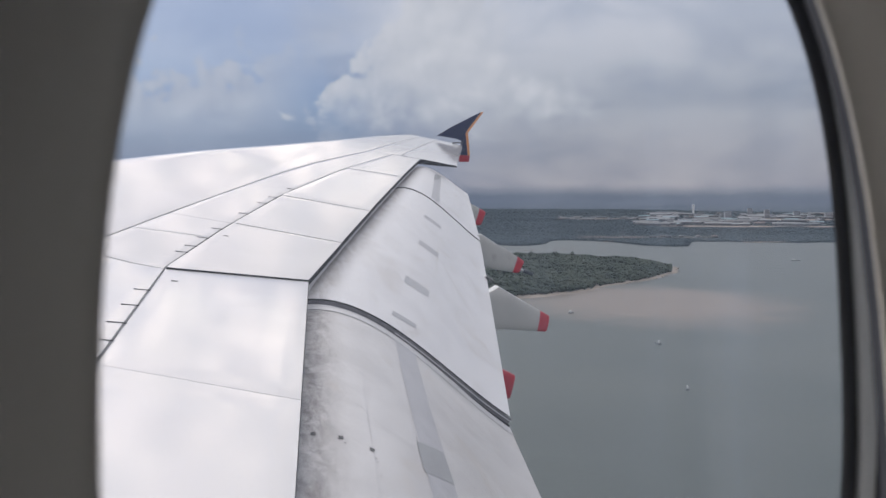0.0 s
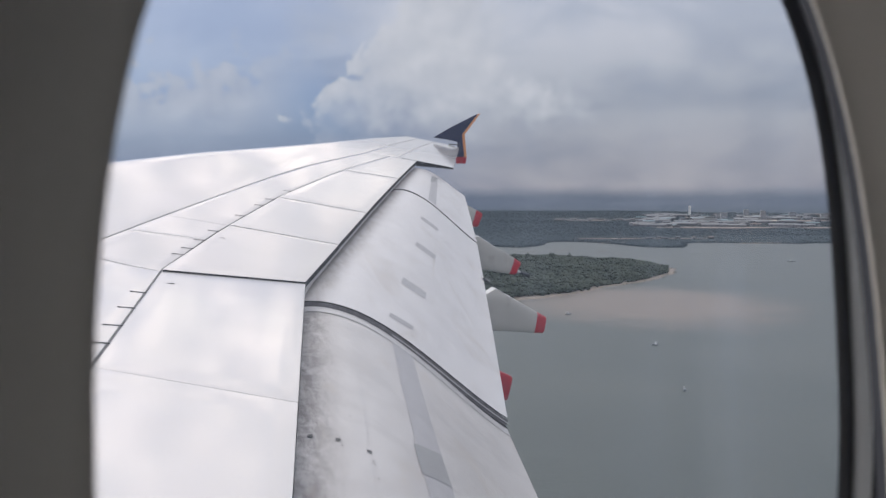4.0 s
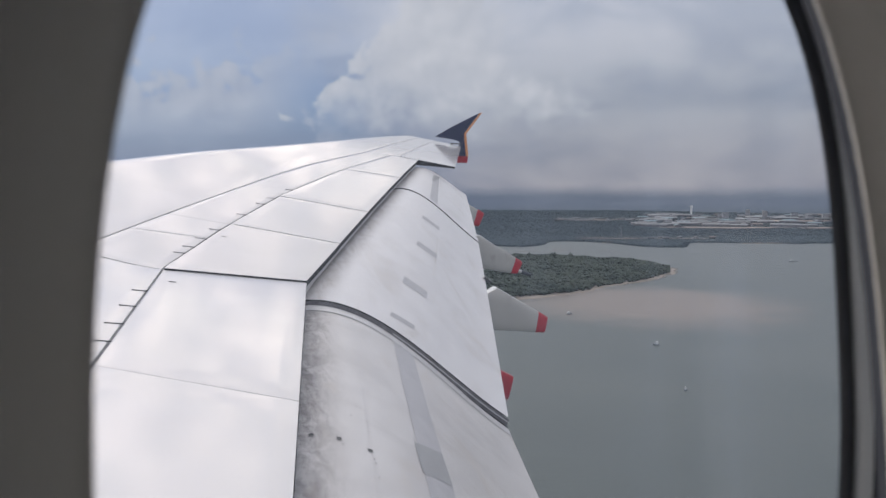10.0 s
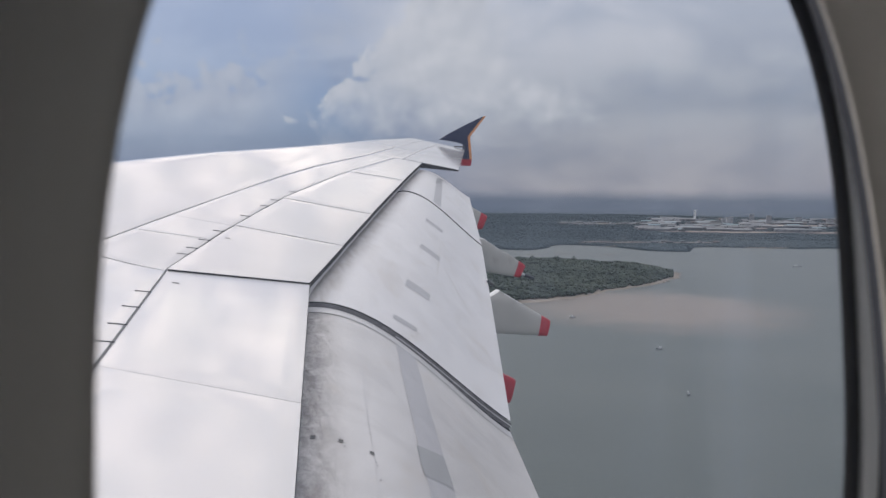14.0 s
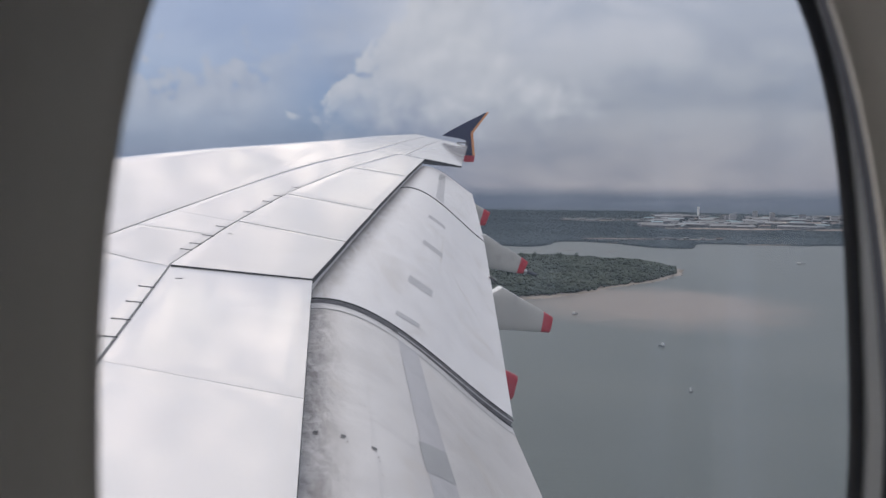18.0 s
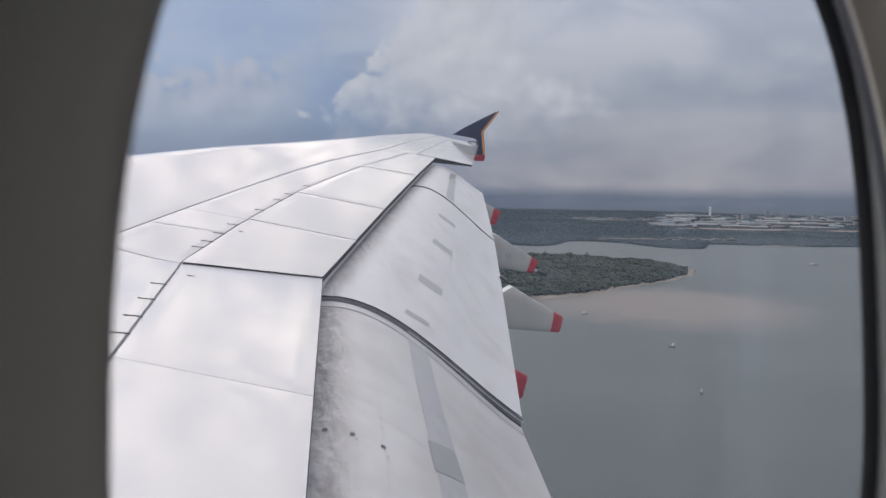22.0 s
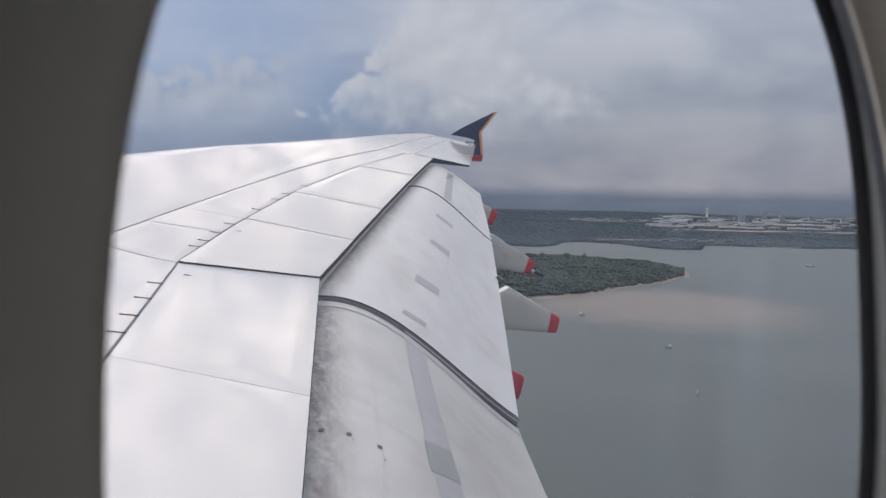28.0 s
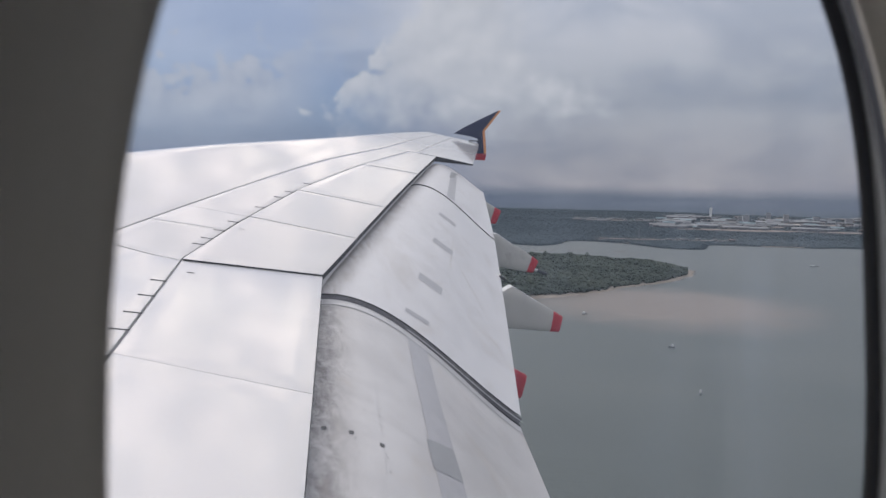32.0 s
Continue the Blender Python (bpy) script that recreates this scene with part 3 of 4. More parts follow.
wing = thing("aircraft_wing", BODY, "white swept airliner wing with flaps extended and dark winglet", "aircraft wing")


def skin_panel(name, rib0, rib1, d_in, d_out, gaps, label="", material=WING_PAINT, nl=14, nd=8, proud=0.0, deep=0.034):
    """A curved skin panel between two ribs (l at d = 0, slant) and two chordwise limits, with rounded edges and a skirt.
    gaps: half widths at rib0, rib1, aft edge and fore edge; proud: how far the inboard end stands up."""
    us = [0.0, 0.012] + [i / nl for i in range(1, nl)] + [0.988, 1.0]
    ws = [0.0, 0.012] + [j / nd for j in range(1, nd)] + [0.988, 1.0]
    rows, verts, faces = len(us), [], []
    tip, tilt = random.uniform(-0.0015, 0.0015), random.uniform(-0.002, 0.002)
    for i, s in enumerate(us):
        for j, w in enumerate(ws):
            guess = rib0[0] * (1 - s) + rib1[0] * s
            for _ in range(3):
                d0, d1 = d_in(guess) + gaps[2], d_out(guess) - gaps[3]
                d = d0 + (d1 - d0) * w
                guess = (rib0[0] + rib0[1] * d + gaps[0]) * (1 - s) + (rib1[0] + rib1[1] * d - gaps[1]) * s
            rim_drop = 0.006 if i in (0, rows - 1) or j in (0, len(ws) - 1) else 0.0
            verts.append((base_a(guess) - d, guess, top_z(guess, d) - rim_drop + proud * (1 - s) ** 2 + tip + tilt * (w - 0.5)))
    m = len(ws)
    for i in range(rows - 1):
        for j in range(m - 1):
            faces.append((i * m + j, i * m + j + 1, (i + 1) * m + j + 1, (i + 1) * m + j))
    loop = [j for j in range(m)] + [i * m + m - 1 for i in range(1, rows)] + [(rows - 1) * m + j for j in range(m - 2, -1, -1)] + [i * m for i in range(rows - 2, 0, -1)]
    low, flat = len(verts), []
    verts += [(verts[q][0], verts[q][1], verts[q][2] - deep) for q in loop]
    for q in range(len(loop)):
        r = (q + 1) % len(loop)
        flat.append(len(faces))
        faces.append((loop[q], low + q, low + r, loop[r]))
    me = mesh_from(name, verts, faces, material, flat)
    me.materials.append(STRUCT)
    me.materials.append(SEAL_SHADE)
    # spoilers' aft skirts and the raised one's whole skirt: gap shade painted black
    for q, i in enumerate(flat):
        aft = loop[q] % m == 0 and loop[(q + 1) % len(loop)] % m == 0
        me.polygons[i].material_index = 2 if (aft and deep > 0.05) or proud > 0.02 else 1
    return part(name, me, wing, label)


def zero(l):
    return 0.0


# spoilers and fixed panels aft of the rear seam
RIBS = [((-0.7, 0.3), 0.01, 0.0), ((6.21, 0.34), 0.004, 0.001), ((11.28, -0.05), 0.014, 0.026), ((13.50, 0.16), 0.006, 0.008), ((16.24, 0.12), 0.007, 0.010), ((21.29, -0.05), 0.004, 0.007), ((25.98, 0.0), 0.006, 0.0)]
for (r0, g0, up), (r1, g1, _) in zip(RIBS, RIBS[1:]):
    skin_panel("spoiler", r0, r1, zero, rear_seam, (g0, g1, 0.0, 0.018), "white spoiler panel, retracted flush", proud=up, deep=0.10)
skin_panel("outer_skin", (25.98, 0), (36.2, 0), hinge, front_seam, (0.0, 0.0, 0.016, 0.012), nl=20)
# panels between the two seams
MIDRIBS = [((-0.7, 0.0), 0.0, 0.0), ((10.44, 0.31), 0.005, 0.005), ((12.80, 0.033), 0.003, 0.003), ((13.56, 0.13), 0.004, 0.002), ((25.98, 0.0), 0.0, 0.0)]
for (r0, g0, up), (r1, g1, _) in zip(MIDRIBS, MIDRIBS[1:]):
    skin_panel("access_panel", r0, r1, rear_seam, front_seam, (g0, g1, 0.018, 0.018), proud=up)
skin_panel("upper_skin", (-0.7, 0), (36.3, 0), front_seam, lead_d, (0, 0, 0.02, 0.0), "smooth white upper wing skin", nl=60, nd=26)

# the box under the skins, closed below
stations = [-1.0 + 37.2 * i / 46 for i in range(47)]
sections = []
for l in stations:
    c, loop = lead_d(l), []
    start = 0.06 if l < 26 else hinge(l) + 0.05
    fr = [0, 0.06, 0.15, 0.3, 0.45, 0.6, 0.75, 0.86, 0.94, 0.985, 1.0]
    for f in fr:
        d = start + (c - start) * f
        loop.append((base_a(l) - d, l, top_z(l, min(d, c * 0.985)) - 0.045))
    for f in reversed(fr[1:-1]):
        d = start + (c - start) * f
        loop.append((base_a(l) - d, l, top_z(l, d) - 0.06 - 0.40 * c * 0.3 * math.sqrt(f * (1 - f)) - 0.25 * (1 - f)))
    loop.append((base_a(l) - start, l, top_z(l, start) - 0.24))
    sections.append(loop)
v_, f_, fl_ = loft(sections)
part("wing_box", mesh_from("wing_box", v_, f_, STRUCT, fl_), wing, "dark structure seen in the panel gaps")

# small hinge fittings along the rear seam
fitting = finish(box_data((-0.17, -0.007, -0.01), (0.02, 0.007, 0.005), 0.002), "hinge_fitting", MARK)
cap = finish(box_data((-0.19, -0.012, -0.01), (-0.16, 0.012, 0.007), 0.003), "fitting_head", MARK)
for l in (7.57, 8.20, 8.95, 9.74, 11.99, 12.32, 12.80, 13.39, 14.58, 15.57, 16.19, 17.25):
    d = rear_seam(l)
    f = part("hinge_fitting", fitting, wing)
    f.location = (base_a(l) - d, l, top_z(l, d) + 0.006)
    f.rotation_euler = (0.0, math.atan(0.15), 0.0)
    part("fitting_head", cap, f)
for l, d in ((10.4, 2.0), (12.15, 2.1), (13.05, 2.15)):
    f = part("fastener_mark", finish(box_data((-0.05, -0.012, -0.004), (0.05, 0.012, 0.004), 0.002), "fastener_mark", MARK), wing)
    f.location = (base_a(l) - d, l, top_z(l, d) + 0.004)
    f.rotation_euler = (0.0, math.atan(0.15), 0.0)


def dark_ends(me):
    """The last two faces, a lofted body's ends, blackened so the joints show as dark lines."""
    me.materials.append(SEAL_SHADE)
    for i in (-1, -2):
        me.polygons[i].material_index = 1
    return me


# ailerons
def aileron(l0, l1, droop):
    secs = []
    for i in range(7):
        l = l0 + (l1 - l0) * i / 6
        h, t = hinge(l) - 0.014, table(l, (26, 36.4), (1.67, 1.28))
        up, dn = [], []
        for w in (0, 0.03, 0.25, 0.5, 0.75, 1.0):
            d = h - (h + t) * w
            z = top_z(l, max(d, 0)) + 0.15 * min(d, 0) - droop * w * w
            up.append((base_a(l) - d, l, z - (0.01 if w == 0 else 0)))
            dn.append((base_a(l) - d, l, z - 0.07 - 0.24 * (1 - w)))
        secs.append(up + dn[::-1])
    v2, f2, fl2 = loft(secs)
    part("aileron", dark_ends(mesh_from("aileron", v2, f2, WING_PAINT, fl2)), wing, "white aileron")


aileron(26.02, 29.396, 0.03)
aileron(29.40, 32.796, 0.03)
aileron(32.80, 36.0, 0.03)


# flaps
def flap_len(l):
    return table(l, (1, 4, 8.8, 11.24), (3.4, 3.5, 3.75, 3.95)) if l < 11.25 else table(l, (11.26, 21, 26), (4.0, 2.98, 2.2))


def flap_fall(l):
    return table(l, (1, 4, 8.8, 11.24), (2.95, 2.95, 2.8, 2.72)) if l < 11.25 else table(l, (11.26, 21, 26), (2.65, 1.93, 1.17))


def flap_point(l, x, up=0.0):
    a = base_a(l) + flap_len(l) * x
    z = base_z(l) - (0.40 if l < 11.25 else 0.33 if l < 21.02 else 0.305) - flap_fall(l) * (1.92 * x * x - 0.92 * x ** 3)
    slope = flap_fall(l) * (3.84 * x - 2.76 * x * x) / flap_len(l)
    k = 1 / math.sqrt(1 + slope * slope)
    return (a + up * slope * k, l, z + up * k)


def flap(l0, l1, material, label, count):
    xs = [-0.10, -0.085, -0.05, 0.0] + [0.06 * i for i in range(1, 16)] + [0.95, 1.0]
    secs, chord = [], []
    for i in range(count + 1):
        l = l0 + (l1 - l0) * i / count
        size = flap_len(l) / 4
        up = [flap_point(l, x, -0.10 * size * ((-0.0 - x) / 0.1) ** 2 if x < 0 else 0.0) for x in xs]
        dn = [flap_point(l, x, -size * (0.02 + 0.42 * math.sqrt(max(0.0, x + 0.1)) * (1 - x) + (0.06 if x < -0.06 else 0.0))) for x in xs[-2:0:-1]]
        secs.append(up + dn)
        chord += xs + xs[-2:0:-1]
    v2, f2, fl2 = loft(secs)
    me = dark_ends(mesh_from("flap", v2, f2, material, fl2))
    me.attributes.new("chord", "FLOAT", "POINT").data.foreach_set("value", np.array(chord, dtype=np.float32))
    return part("flap", me, wing, label)


inboard = flap(0.9, 11.17, FLAP_IN, "inboard flap, lowered, grey with sooty worn nose", 30)
middle = flap(11.335, 20.97, FLAP_OUT, "middle flap, lowered, grey-white", 30)
outer = flap(21.03, 25.95, FLAP_OUT, "outer flap, lowered, grey-white", 16)


def flap_strip(name, parent, l0, l1, x_of, up, material, label="", n=16, m=4):
    """A thin sheet that follows the flap; x_of(s, w) gives the chord share along and across it."""
    verts, faces = [], []
    for i in range(n + 1):
        for j in range(m + 1):
            s, w = i / n, j / m
            l = l0(w) * (1 - s) + l1(w) * s
            verts.append(flap_point(l, x_of(s, w), up))
    k = m + 1
    for i in range(n):
        for j in range(m):
            faces.append((i * k + j, i * k + j + 1, (i + 1) * k + j + 1, (i + 1) * k + j))
    return part(name, mesh_from(name, verts, faces, material), parent, label)


def fixed(a, b):
    return lambda w: a + (b - a) * w


flap_strip("tape_strip", inboard, fixed(11.16, 11.16), fixed(2.0, 2.0), lambda s, w: (0.392 - 0.05 * s) + w * 0.098, 0.004, TAPE, "long strip of grey tape", 40)
flap_strip("repair_patch", inboard, fixed(6.30, 6.52), fixed(6.98, 7.26), lambda s, w: 0.358 + 0.108 * w, 0.008, TAPE_DARK, "darker grey repair patch", 4)
for l, x0, x1, width in ((18.55, 0.36, 0.53, 0.34), (16.10, 0.385, 0.545, 0.36), (13.40, 0.372, 0.52, 0.36), (11.72, 0.365, 0.485, 0.17)):
    flap_strip("repair_patch", middle, fixed(l, l + 0.08), fixed(l + width, l + width + 0.08), lambda s, w: x0 + (x1 - x0) * w, 0.006, TAPE, "grey tape patch", 3)
flap_strip("tape_strip", outer, fixed(21.2, 21.2), fixed(25.0, 25.0), lambda s, w: 0.37 - 0.03 * s + 0.10 * w, 0.004, TAPE, "strip of grey tape", 10)
for x in (0.20,):
    flap_strip("rivet_line", inboard, fixed(11.1, 11.1), fixed(2.0, 2.0), lambda s, w: x + 0.0012 * w, 0.003, TAPE_FAINT, "", 40, 1)
flap_strip("repair_patch", outer, fixed(24.0, 24.3), fixed(25.3, 25.5), lambda s, w: 0.33 + (0.05 + 0.07 * s) * w, 0.008, TAPE_DARK, "dark creased patch", 6)
for l, x in ((6.30, 0.030), (6.26, 0.108), (6.18, 0.196)):
    flap_strip("square_marking", inboard, fixed(l - 0.03, l - 0.03), fixed(l + 0.03, l + 0.03), lambda s, w: x - 0.007 + 0.014 * w, 0.006, MARK, "small dark square marking", 1, 1)
for l, x in ((7.16, 0.168), (7.14, 0.182), (5.95, 0.207), (6.02, 0.204), (6.15, 0.118), (7.02, 0.196), (6.85, 0.199), (6.6, 0.2), (5.7, 0.21), (6.88, 0.15)):
    flap_strip("scuff_mark", inboard, fixed(l - 0.010, l - 0.006), fixed(l + 0.010, l + 0.012), lambda s, w: x - 0.0015 + 0.004 * w, 0.006, MARK, "", 1, 1)

for l0, l1, x0, x1, wide in ((17.9, 14.7, 0.53, 0.545, 0.009), (16.3, 14.2, 0.55, 0.86, 0.010)):
    flap_strip("dirt_streak", middle, fixed(l0, l0), fixed(l1, l1), lambda s, w: x0 + (x1 - x0) * s + wide * (w - 0.5) * math.sin(math.pi * min(1, s * 0.96 + 0.04)), 0.0025, DIRT, "", 18, 2)
tab = part("trailing_edge_tab", finish(box_data((-0.10, -0.16, -0.04), (0.16, 0.16, 0.04), 0.02), "trailing_edge_tab", WING_PAINT), middle, "small white tab at the trailing edge")
tab.location = flap_point(17.9, 1.0)
tab.rotation_euler = (0.0, radians(38), 0.0)
part("tab_seal", finish(box_data((-0.10, -0.20, -0.06), (0.14, -0.165, 0.02), 0.008), "tab_seal", SEAL_SHADE), tab)

# seals in the joints between the flaps
def joint(l0, l1, sink, material, label, x1=1.0):
    verts, faces = [], []
    for i in range(31):
        x = -0.05 + (x1 + 0.05) * i / 30
        for l, up in ((l0, -sink - 0.12), (l0, -sink), (l1, -sink), (l1, -sink - 0.12)):
            p, q = flap_point(11.3 if l < 12 else l, x, up), l
            verts.append((p[0], q, p[2]))
    for i in range(30):
        for j in range(3):
            faces.append((i * 4 + j, i * 4 + j + 1, i * 4 + j + 5, i * 4 + j + 4))
    part("joint_seal", mesh_from("joint_seal", verts, faces, material, smooth=False), wing, label)


joint(11.16, 11.241, 0.13, SEAL_SHADE, "dark rubber seal between flaps")
joint(11.242, 11.264, 0.010, SEAL_GREY, "worn grey rubber edge strip between flaps")
joint(11.265, 11.337, 0.13, SEAL_SHADE, "dark rubber seal between flaps")
flap_strip("edge_line", inboard, fixed(10.86, 10.86), fixed(10.885, 10.885), lambda s, w: -0.02 + 1.02 * w, 0.004, MARK, "thin dark line beside the flap's edge", 1, 30)
flap_strip("edge_band", inboard, fixed(10.89, 10.89), fixed(11.215, 11.215), lambda s, w: -0.02 + 1.02 * w, 0.006, FLAP_EDGE, "clean pale band along the flap's edge", 2, 30)
verts, faces = [], []
for i in range(25):
    x = 0.40 + 0.60 * i / 24
    for l, up in ((11.2435, -0.050), (11.232, -0.052), (11.232, -0.068), (11.2435, -0.070)):
        p = flap_point(11.3, x, up)
        verts.append((p[0], l, p[2]))
for i in range(24):
    for j in range(4):
        q = (j + 1) % 4
        faces.append((i * 4 + j, i * 4 + q, i * 4 + q + 4, i * 4 + j + 4))
part("seal_bead", mesh_from("seal_bead", verts, faces, FLAP_EDGE, smooth=False), wing, "thin pale bead along the seal")
joint(20.96, 21.04, 0.05, SEAL_SHADE, "dark rubber seal between flaps")


# flap track fairings
def fairing(l, a0, a_red, top_tip, bottom_tip, top_slope, bottom_slope, half, nozzle=None):
    def ring(a, shrink=1.0):
        zt = top_tip[1] - top_slope * (top_tip[0] - a)
        x = (a - base_a(l)) / flap_len(l)
        if x < 1.0:
            zt = min(zt, flap_point(l, max(x, 0.0))[2] - 0.12)
        zb = bottom_tip[1] - bottom_slope * (bottom_tip[0] - a)
        mid, h = (zt + zb) / 2, max((zt - zb) / 2, 0.05) * shrink
        lean = (bottom_tip[0] - top_tip[0]) * 0.5
        pts = []
        for i in range(20):
            th = 2 * math.pi * i / 20
            c, s = math.cos(th), math.sin(th)
            yy = half * shrink * math.copysign(abs(c) ** 0.25, c)
            zz = h * math.copysign(abs(s) ** 0.7, s)
            pts.append((a - lean * zz / max(h, 0.01) * (1 if a > a_red - 0.6 else 0), l + yy, mid + zz))
        return pts

    end = (top_tip[0] + bottom_tip[0]) / 2
    body = [ring(a0 + (a_red - a0) * i / 12) for i in range(13)]
    v2, f2, fl2 = loft(body)
    ob = part("flap_track_fairing", mesh_from("flap_track_fairing", v2, f2, FAIRING, fl2), wing, "grey flap track fairing with red tip")
    # white strip that paints the highlight on the fairing's top edge
    crest = []
    for i in range(5, 13):
        pts = ring(a0 + (a_red - a0) * i / 12)
        high = max(q[2] for q in pts)
        mid_a = sum(q[0] for q in pts) / len(pts)
        crest.append([(mid_a, l - half * 0.8, high - 0.012), (mid_a, l - half * 0.5, high + 0.014), (mid_a, l + half * 0.5, high + 0.014), (mid_a, l + half * 0.8, high - 0.012)])
    v2, f2, fl2 = loft(crest)
    part("top_strip", mesh_from("top_strip", v2, f2, BOAT_WHITE, fl2), ob, "painted highlight along the fairing's top")
    cone = [ring(a_red), ring(a_red + (end - a_red) * 0.5), ring(end - 0.03), ring(end - 0.008, 0.95), ring(end, 0.84)]
    v2, f2, fl2 = loft(cone)
    part("tip", mesh_from("tip", v2, f2, RED, fl2), ob, "red painted tip")
    if nozzle:
        axis = Vector(nozzle[1]) - Vector(nozzle[0])
        for nm, s0, s1, r, mt, words in (("collar", -0.15, 0.18, 0.062, BOAT_WHITE, "white collar"), ("drain_pipe", 0.18, 1.0, 0.075, GASKET, "black drain pipe")):
            bm = bmesh.new()
            bmesh.ops.create_cone(bm, cap_ends=True, segments=16, radius1=r, radius2=r * 0.9, depth=axis.length * (s1 - s0))
            bmesh.ops.transform(bm, matrix=Matrix.Translation(Vector(nozzle[0]) + axis * (s0 + s1) / 2) @ axis.to_track_quat("Z", "Y").to_matrix().to_4x4(), verts=bm.verts[:])
            part(nm, finish(bm, nm, mt, False), ob, words)


fairing(17.0, 5.2, 9.22, (9.60, -3.63), (9.49, -4.085), -0.589, -0.107, 0.20)
fairing(21.5, 7.4, 10.66, (11.05, -2.45), (10.83, -2.835), -0.631, -0.173, 0.18, ((10.98, 21.5, -2.74), (11.47, 21.5, -2.92)))
fairing(25.0, 9.2, 10.60, (11.01, -0.66), (10.78, -1.17), -0.54, -0.12, 0.16)
fairing(13.5, 3.2, 6.30, (6.72, -4.28), (6.58, -4.80), -0.53, -0.10, 0.15)


# wingtip fence
def plate(name, outline, l, thick, material, parent, label=""):
    bm = bmesh.new()
    a = [bm.verts.new((p[0], l - thick / 2, p[1])) for p in outline]
    b = [bm.verts.new((p[0], l + thick / 2, p[1])) for p in outline]
    bm.faces.new(a)
    bm.faces.new(b[::-1])
    for i in range(len(a)):
        j = (i + 1) % len(a)
        bm.faces.new((a[i], b[i], b[j], a[j]))
    if thick > 0.05:
        bmesh.ops.bevel(bm, geom=bm.edges[:], offset=0.02, segments=2, affect="EDGES", profile=0.5)
    return part(name, finish(bm, name, material), parent, label)


FENCE_L = 36.42
fence = plate("winglet", [(12.86, 3.74), (13.6, 4.18), (14.6, 4.70), (15.66, 5.235), (15.80, 5.27), (14.76, 3.98), (14.80, 3.5), (14.90, 2.60), (14.28, 2.60), (14.38, 3.1), (14.48, 3.50), (14.1, 3.62)], FENCE_L, 0.10, NAVY, wing, "dark navy wingtip fence with orange trailing edge")
plate("edge_stripe", [(15.74, 5.262), (15.93, 5.29), (14.885, 3.975), (14.70, 3.98)], FENCE_L, 0.106, ORANGE, fence, "orange trailing edge stripe")
plate("edge_stripe", [(14.70, 3.98), (14.885, 3.975), (15.02, 2.60), (14.84, 2.60)], FENCE_L, 0.106, ORANGE, fence, "orange trailing edge stripe")
plate("tip", [(14.28, 2.60), (15.02, 2.60), (14.94, 2.205), (14.33, 2.20)], FENCE_L, 0.103, RED, fence, "red painted lower tip")
part("static_wick_holder", finish(box_data((13.75, 36.05, 3.30), (14.45, 36.16, 3.36), 0.02), "static_wick_holder", MARK), wing, "dark trailing edge fitting")


# Water, coast and hills ------------------------------------------------
def fbm(x, y, octaves=4):
    return noise.fractal(Vector((x, y, 7.3)), 1.0, 2.0, octaves)


rings = [0, 60, 150, 300, 500, 700, 850, 1000, 1150, 1300, 1600, 2000, 2400, 3000, 3800, 4985]
verts, faces = [(0, 0, 0)], []
for r in rings[1:]:
    for i in range(72):
        th = 2 * math.pi * i / 72
        verts.append((r * math.sin(th), r * math.cos(th), 0))
for i in range(72):
    faces.append((0, 1 + i, 1 + (i + 1) % 72))
for k in range(len(rings) - 2):
    for i in range(72):
        a, b = 1 + k * 72 + i, 1 + k * 72 + (i + 1) % 72
        faces.append((a, a + 72, b + 72, b))
tagged(part("water", mesh_from("water", verts, faces, SEA), None, "calm grey-green estuary water with brownish silt"), category="water", kind="structure")


def coast(x):
    """Distance ahead of the shore at x across."""
    y = 2130 + 55 * fbm(x / 420.0, 3.1) + 16 * fbm(x / 90.0, 8.7)
    y -= 170 * math.exp(-((x - 250) / 130.0) ** 2) * (1 if x < 330 else math.exp(-((x - 330) / 30.0) ** 2))
    y += 90 * math.exp(-((x - 450) / 110.0) ** 2)
    y -= 190 * math.exp(-((x - 700) / 105.0) ** 4)
    return y


def land_z(x, y):
    e = y - coast(x)
    if e <= 0:
        return -1.5
    far = max(0.0, y - 2500)
    z = min(e * 0.05, 2.5) + 0.026 * far + 1.5 * max(0.0, fbm(x / 260.0, y / 260.0)) * min(1, e / 150)
    z += 5.0 * fbm(x / 900.0 + 4, y / 700.0) * min(1, far / 900)
    return max(z, 0.4)


COLS, ROWS_ = 170, 70
verts, faces = [], []
for i in range(COLS + 1):
    t = math.tan(radians(-40 + 88 * i / COLS))
    near = coast(t * 2130) - 25
    for j in range(ROWS_ + 1):
        y = near + (min(4930, 4960 / math.sqrt(1 + t * t)) - near) * (j / ROWS_) ** 1.5
        y = max(y, near)
        x = t * y
        verts.append((x, y, land_z(x, y)))
k = ROWS_ + 1
for i in range(COLS):
    for j in range(ROWS_):
        faces.append((i * k + j, (i + 1) * k + j, (i + 1) * k + j + 1, i * k + j + 1))
tagged(part("ground", mesh_from("ground", verts, faces, LAND), None, "low wooded coastal land rising to hills, haze painted in its colour"), category="land", kind="structure")


# clumps of foliage: one unit shape, squashed and turned for each
bm = bmesh.new()
bmesh.ops.create_icosphere(bm, subdivisions=1, radius=1)
unit_v = np.array([p.co[:] for p in bm.verts])
bm.verts.ensure_lookup_table()
unit_f = np.array([[q.index for q in f.verts] for f in bm.faces])
bm.free()
bm = bmesh.new()
bmesh.ops.create_icosphere(bm, subdivisions=2, radius=1)
unit_v2 = np.array([p.co[:] for p in bm.verts])
bm.verts.ensure_lookup_table()
unit_f2 = np.array([[q.index for q in f.verts] for f in bm.faces])
bm.free()
rng = np.random.default_rng(5)


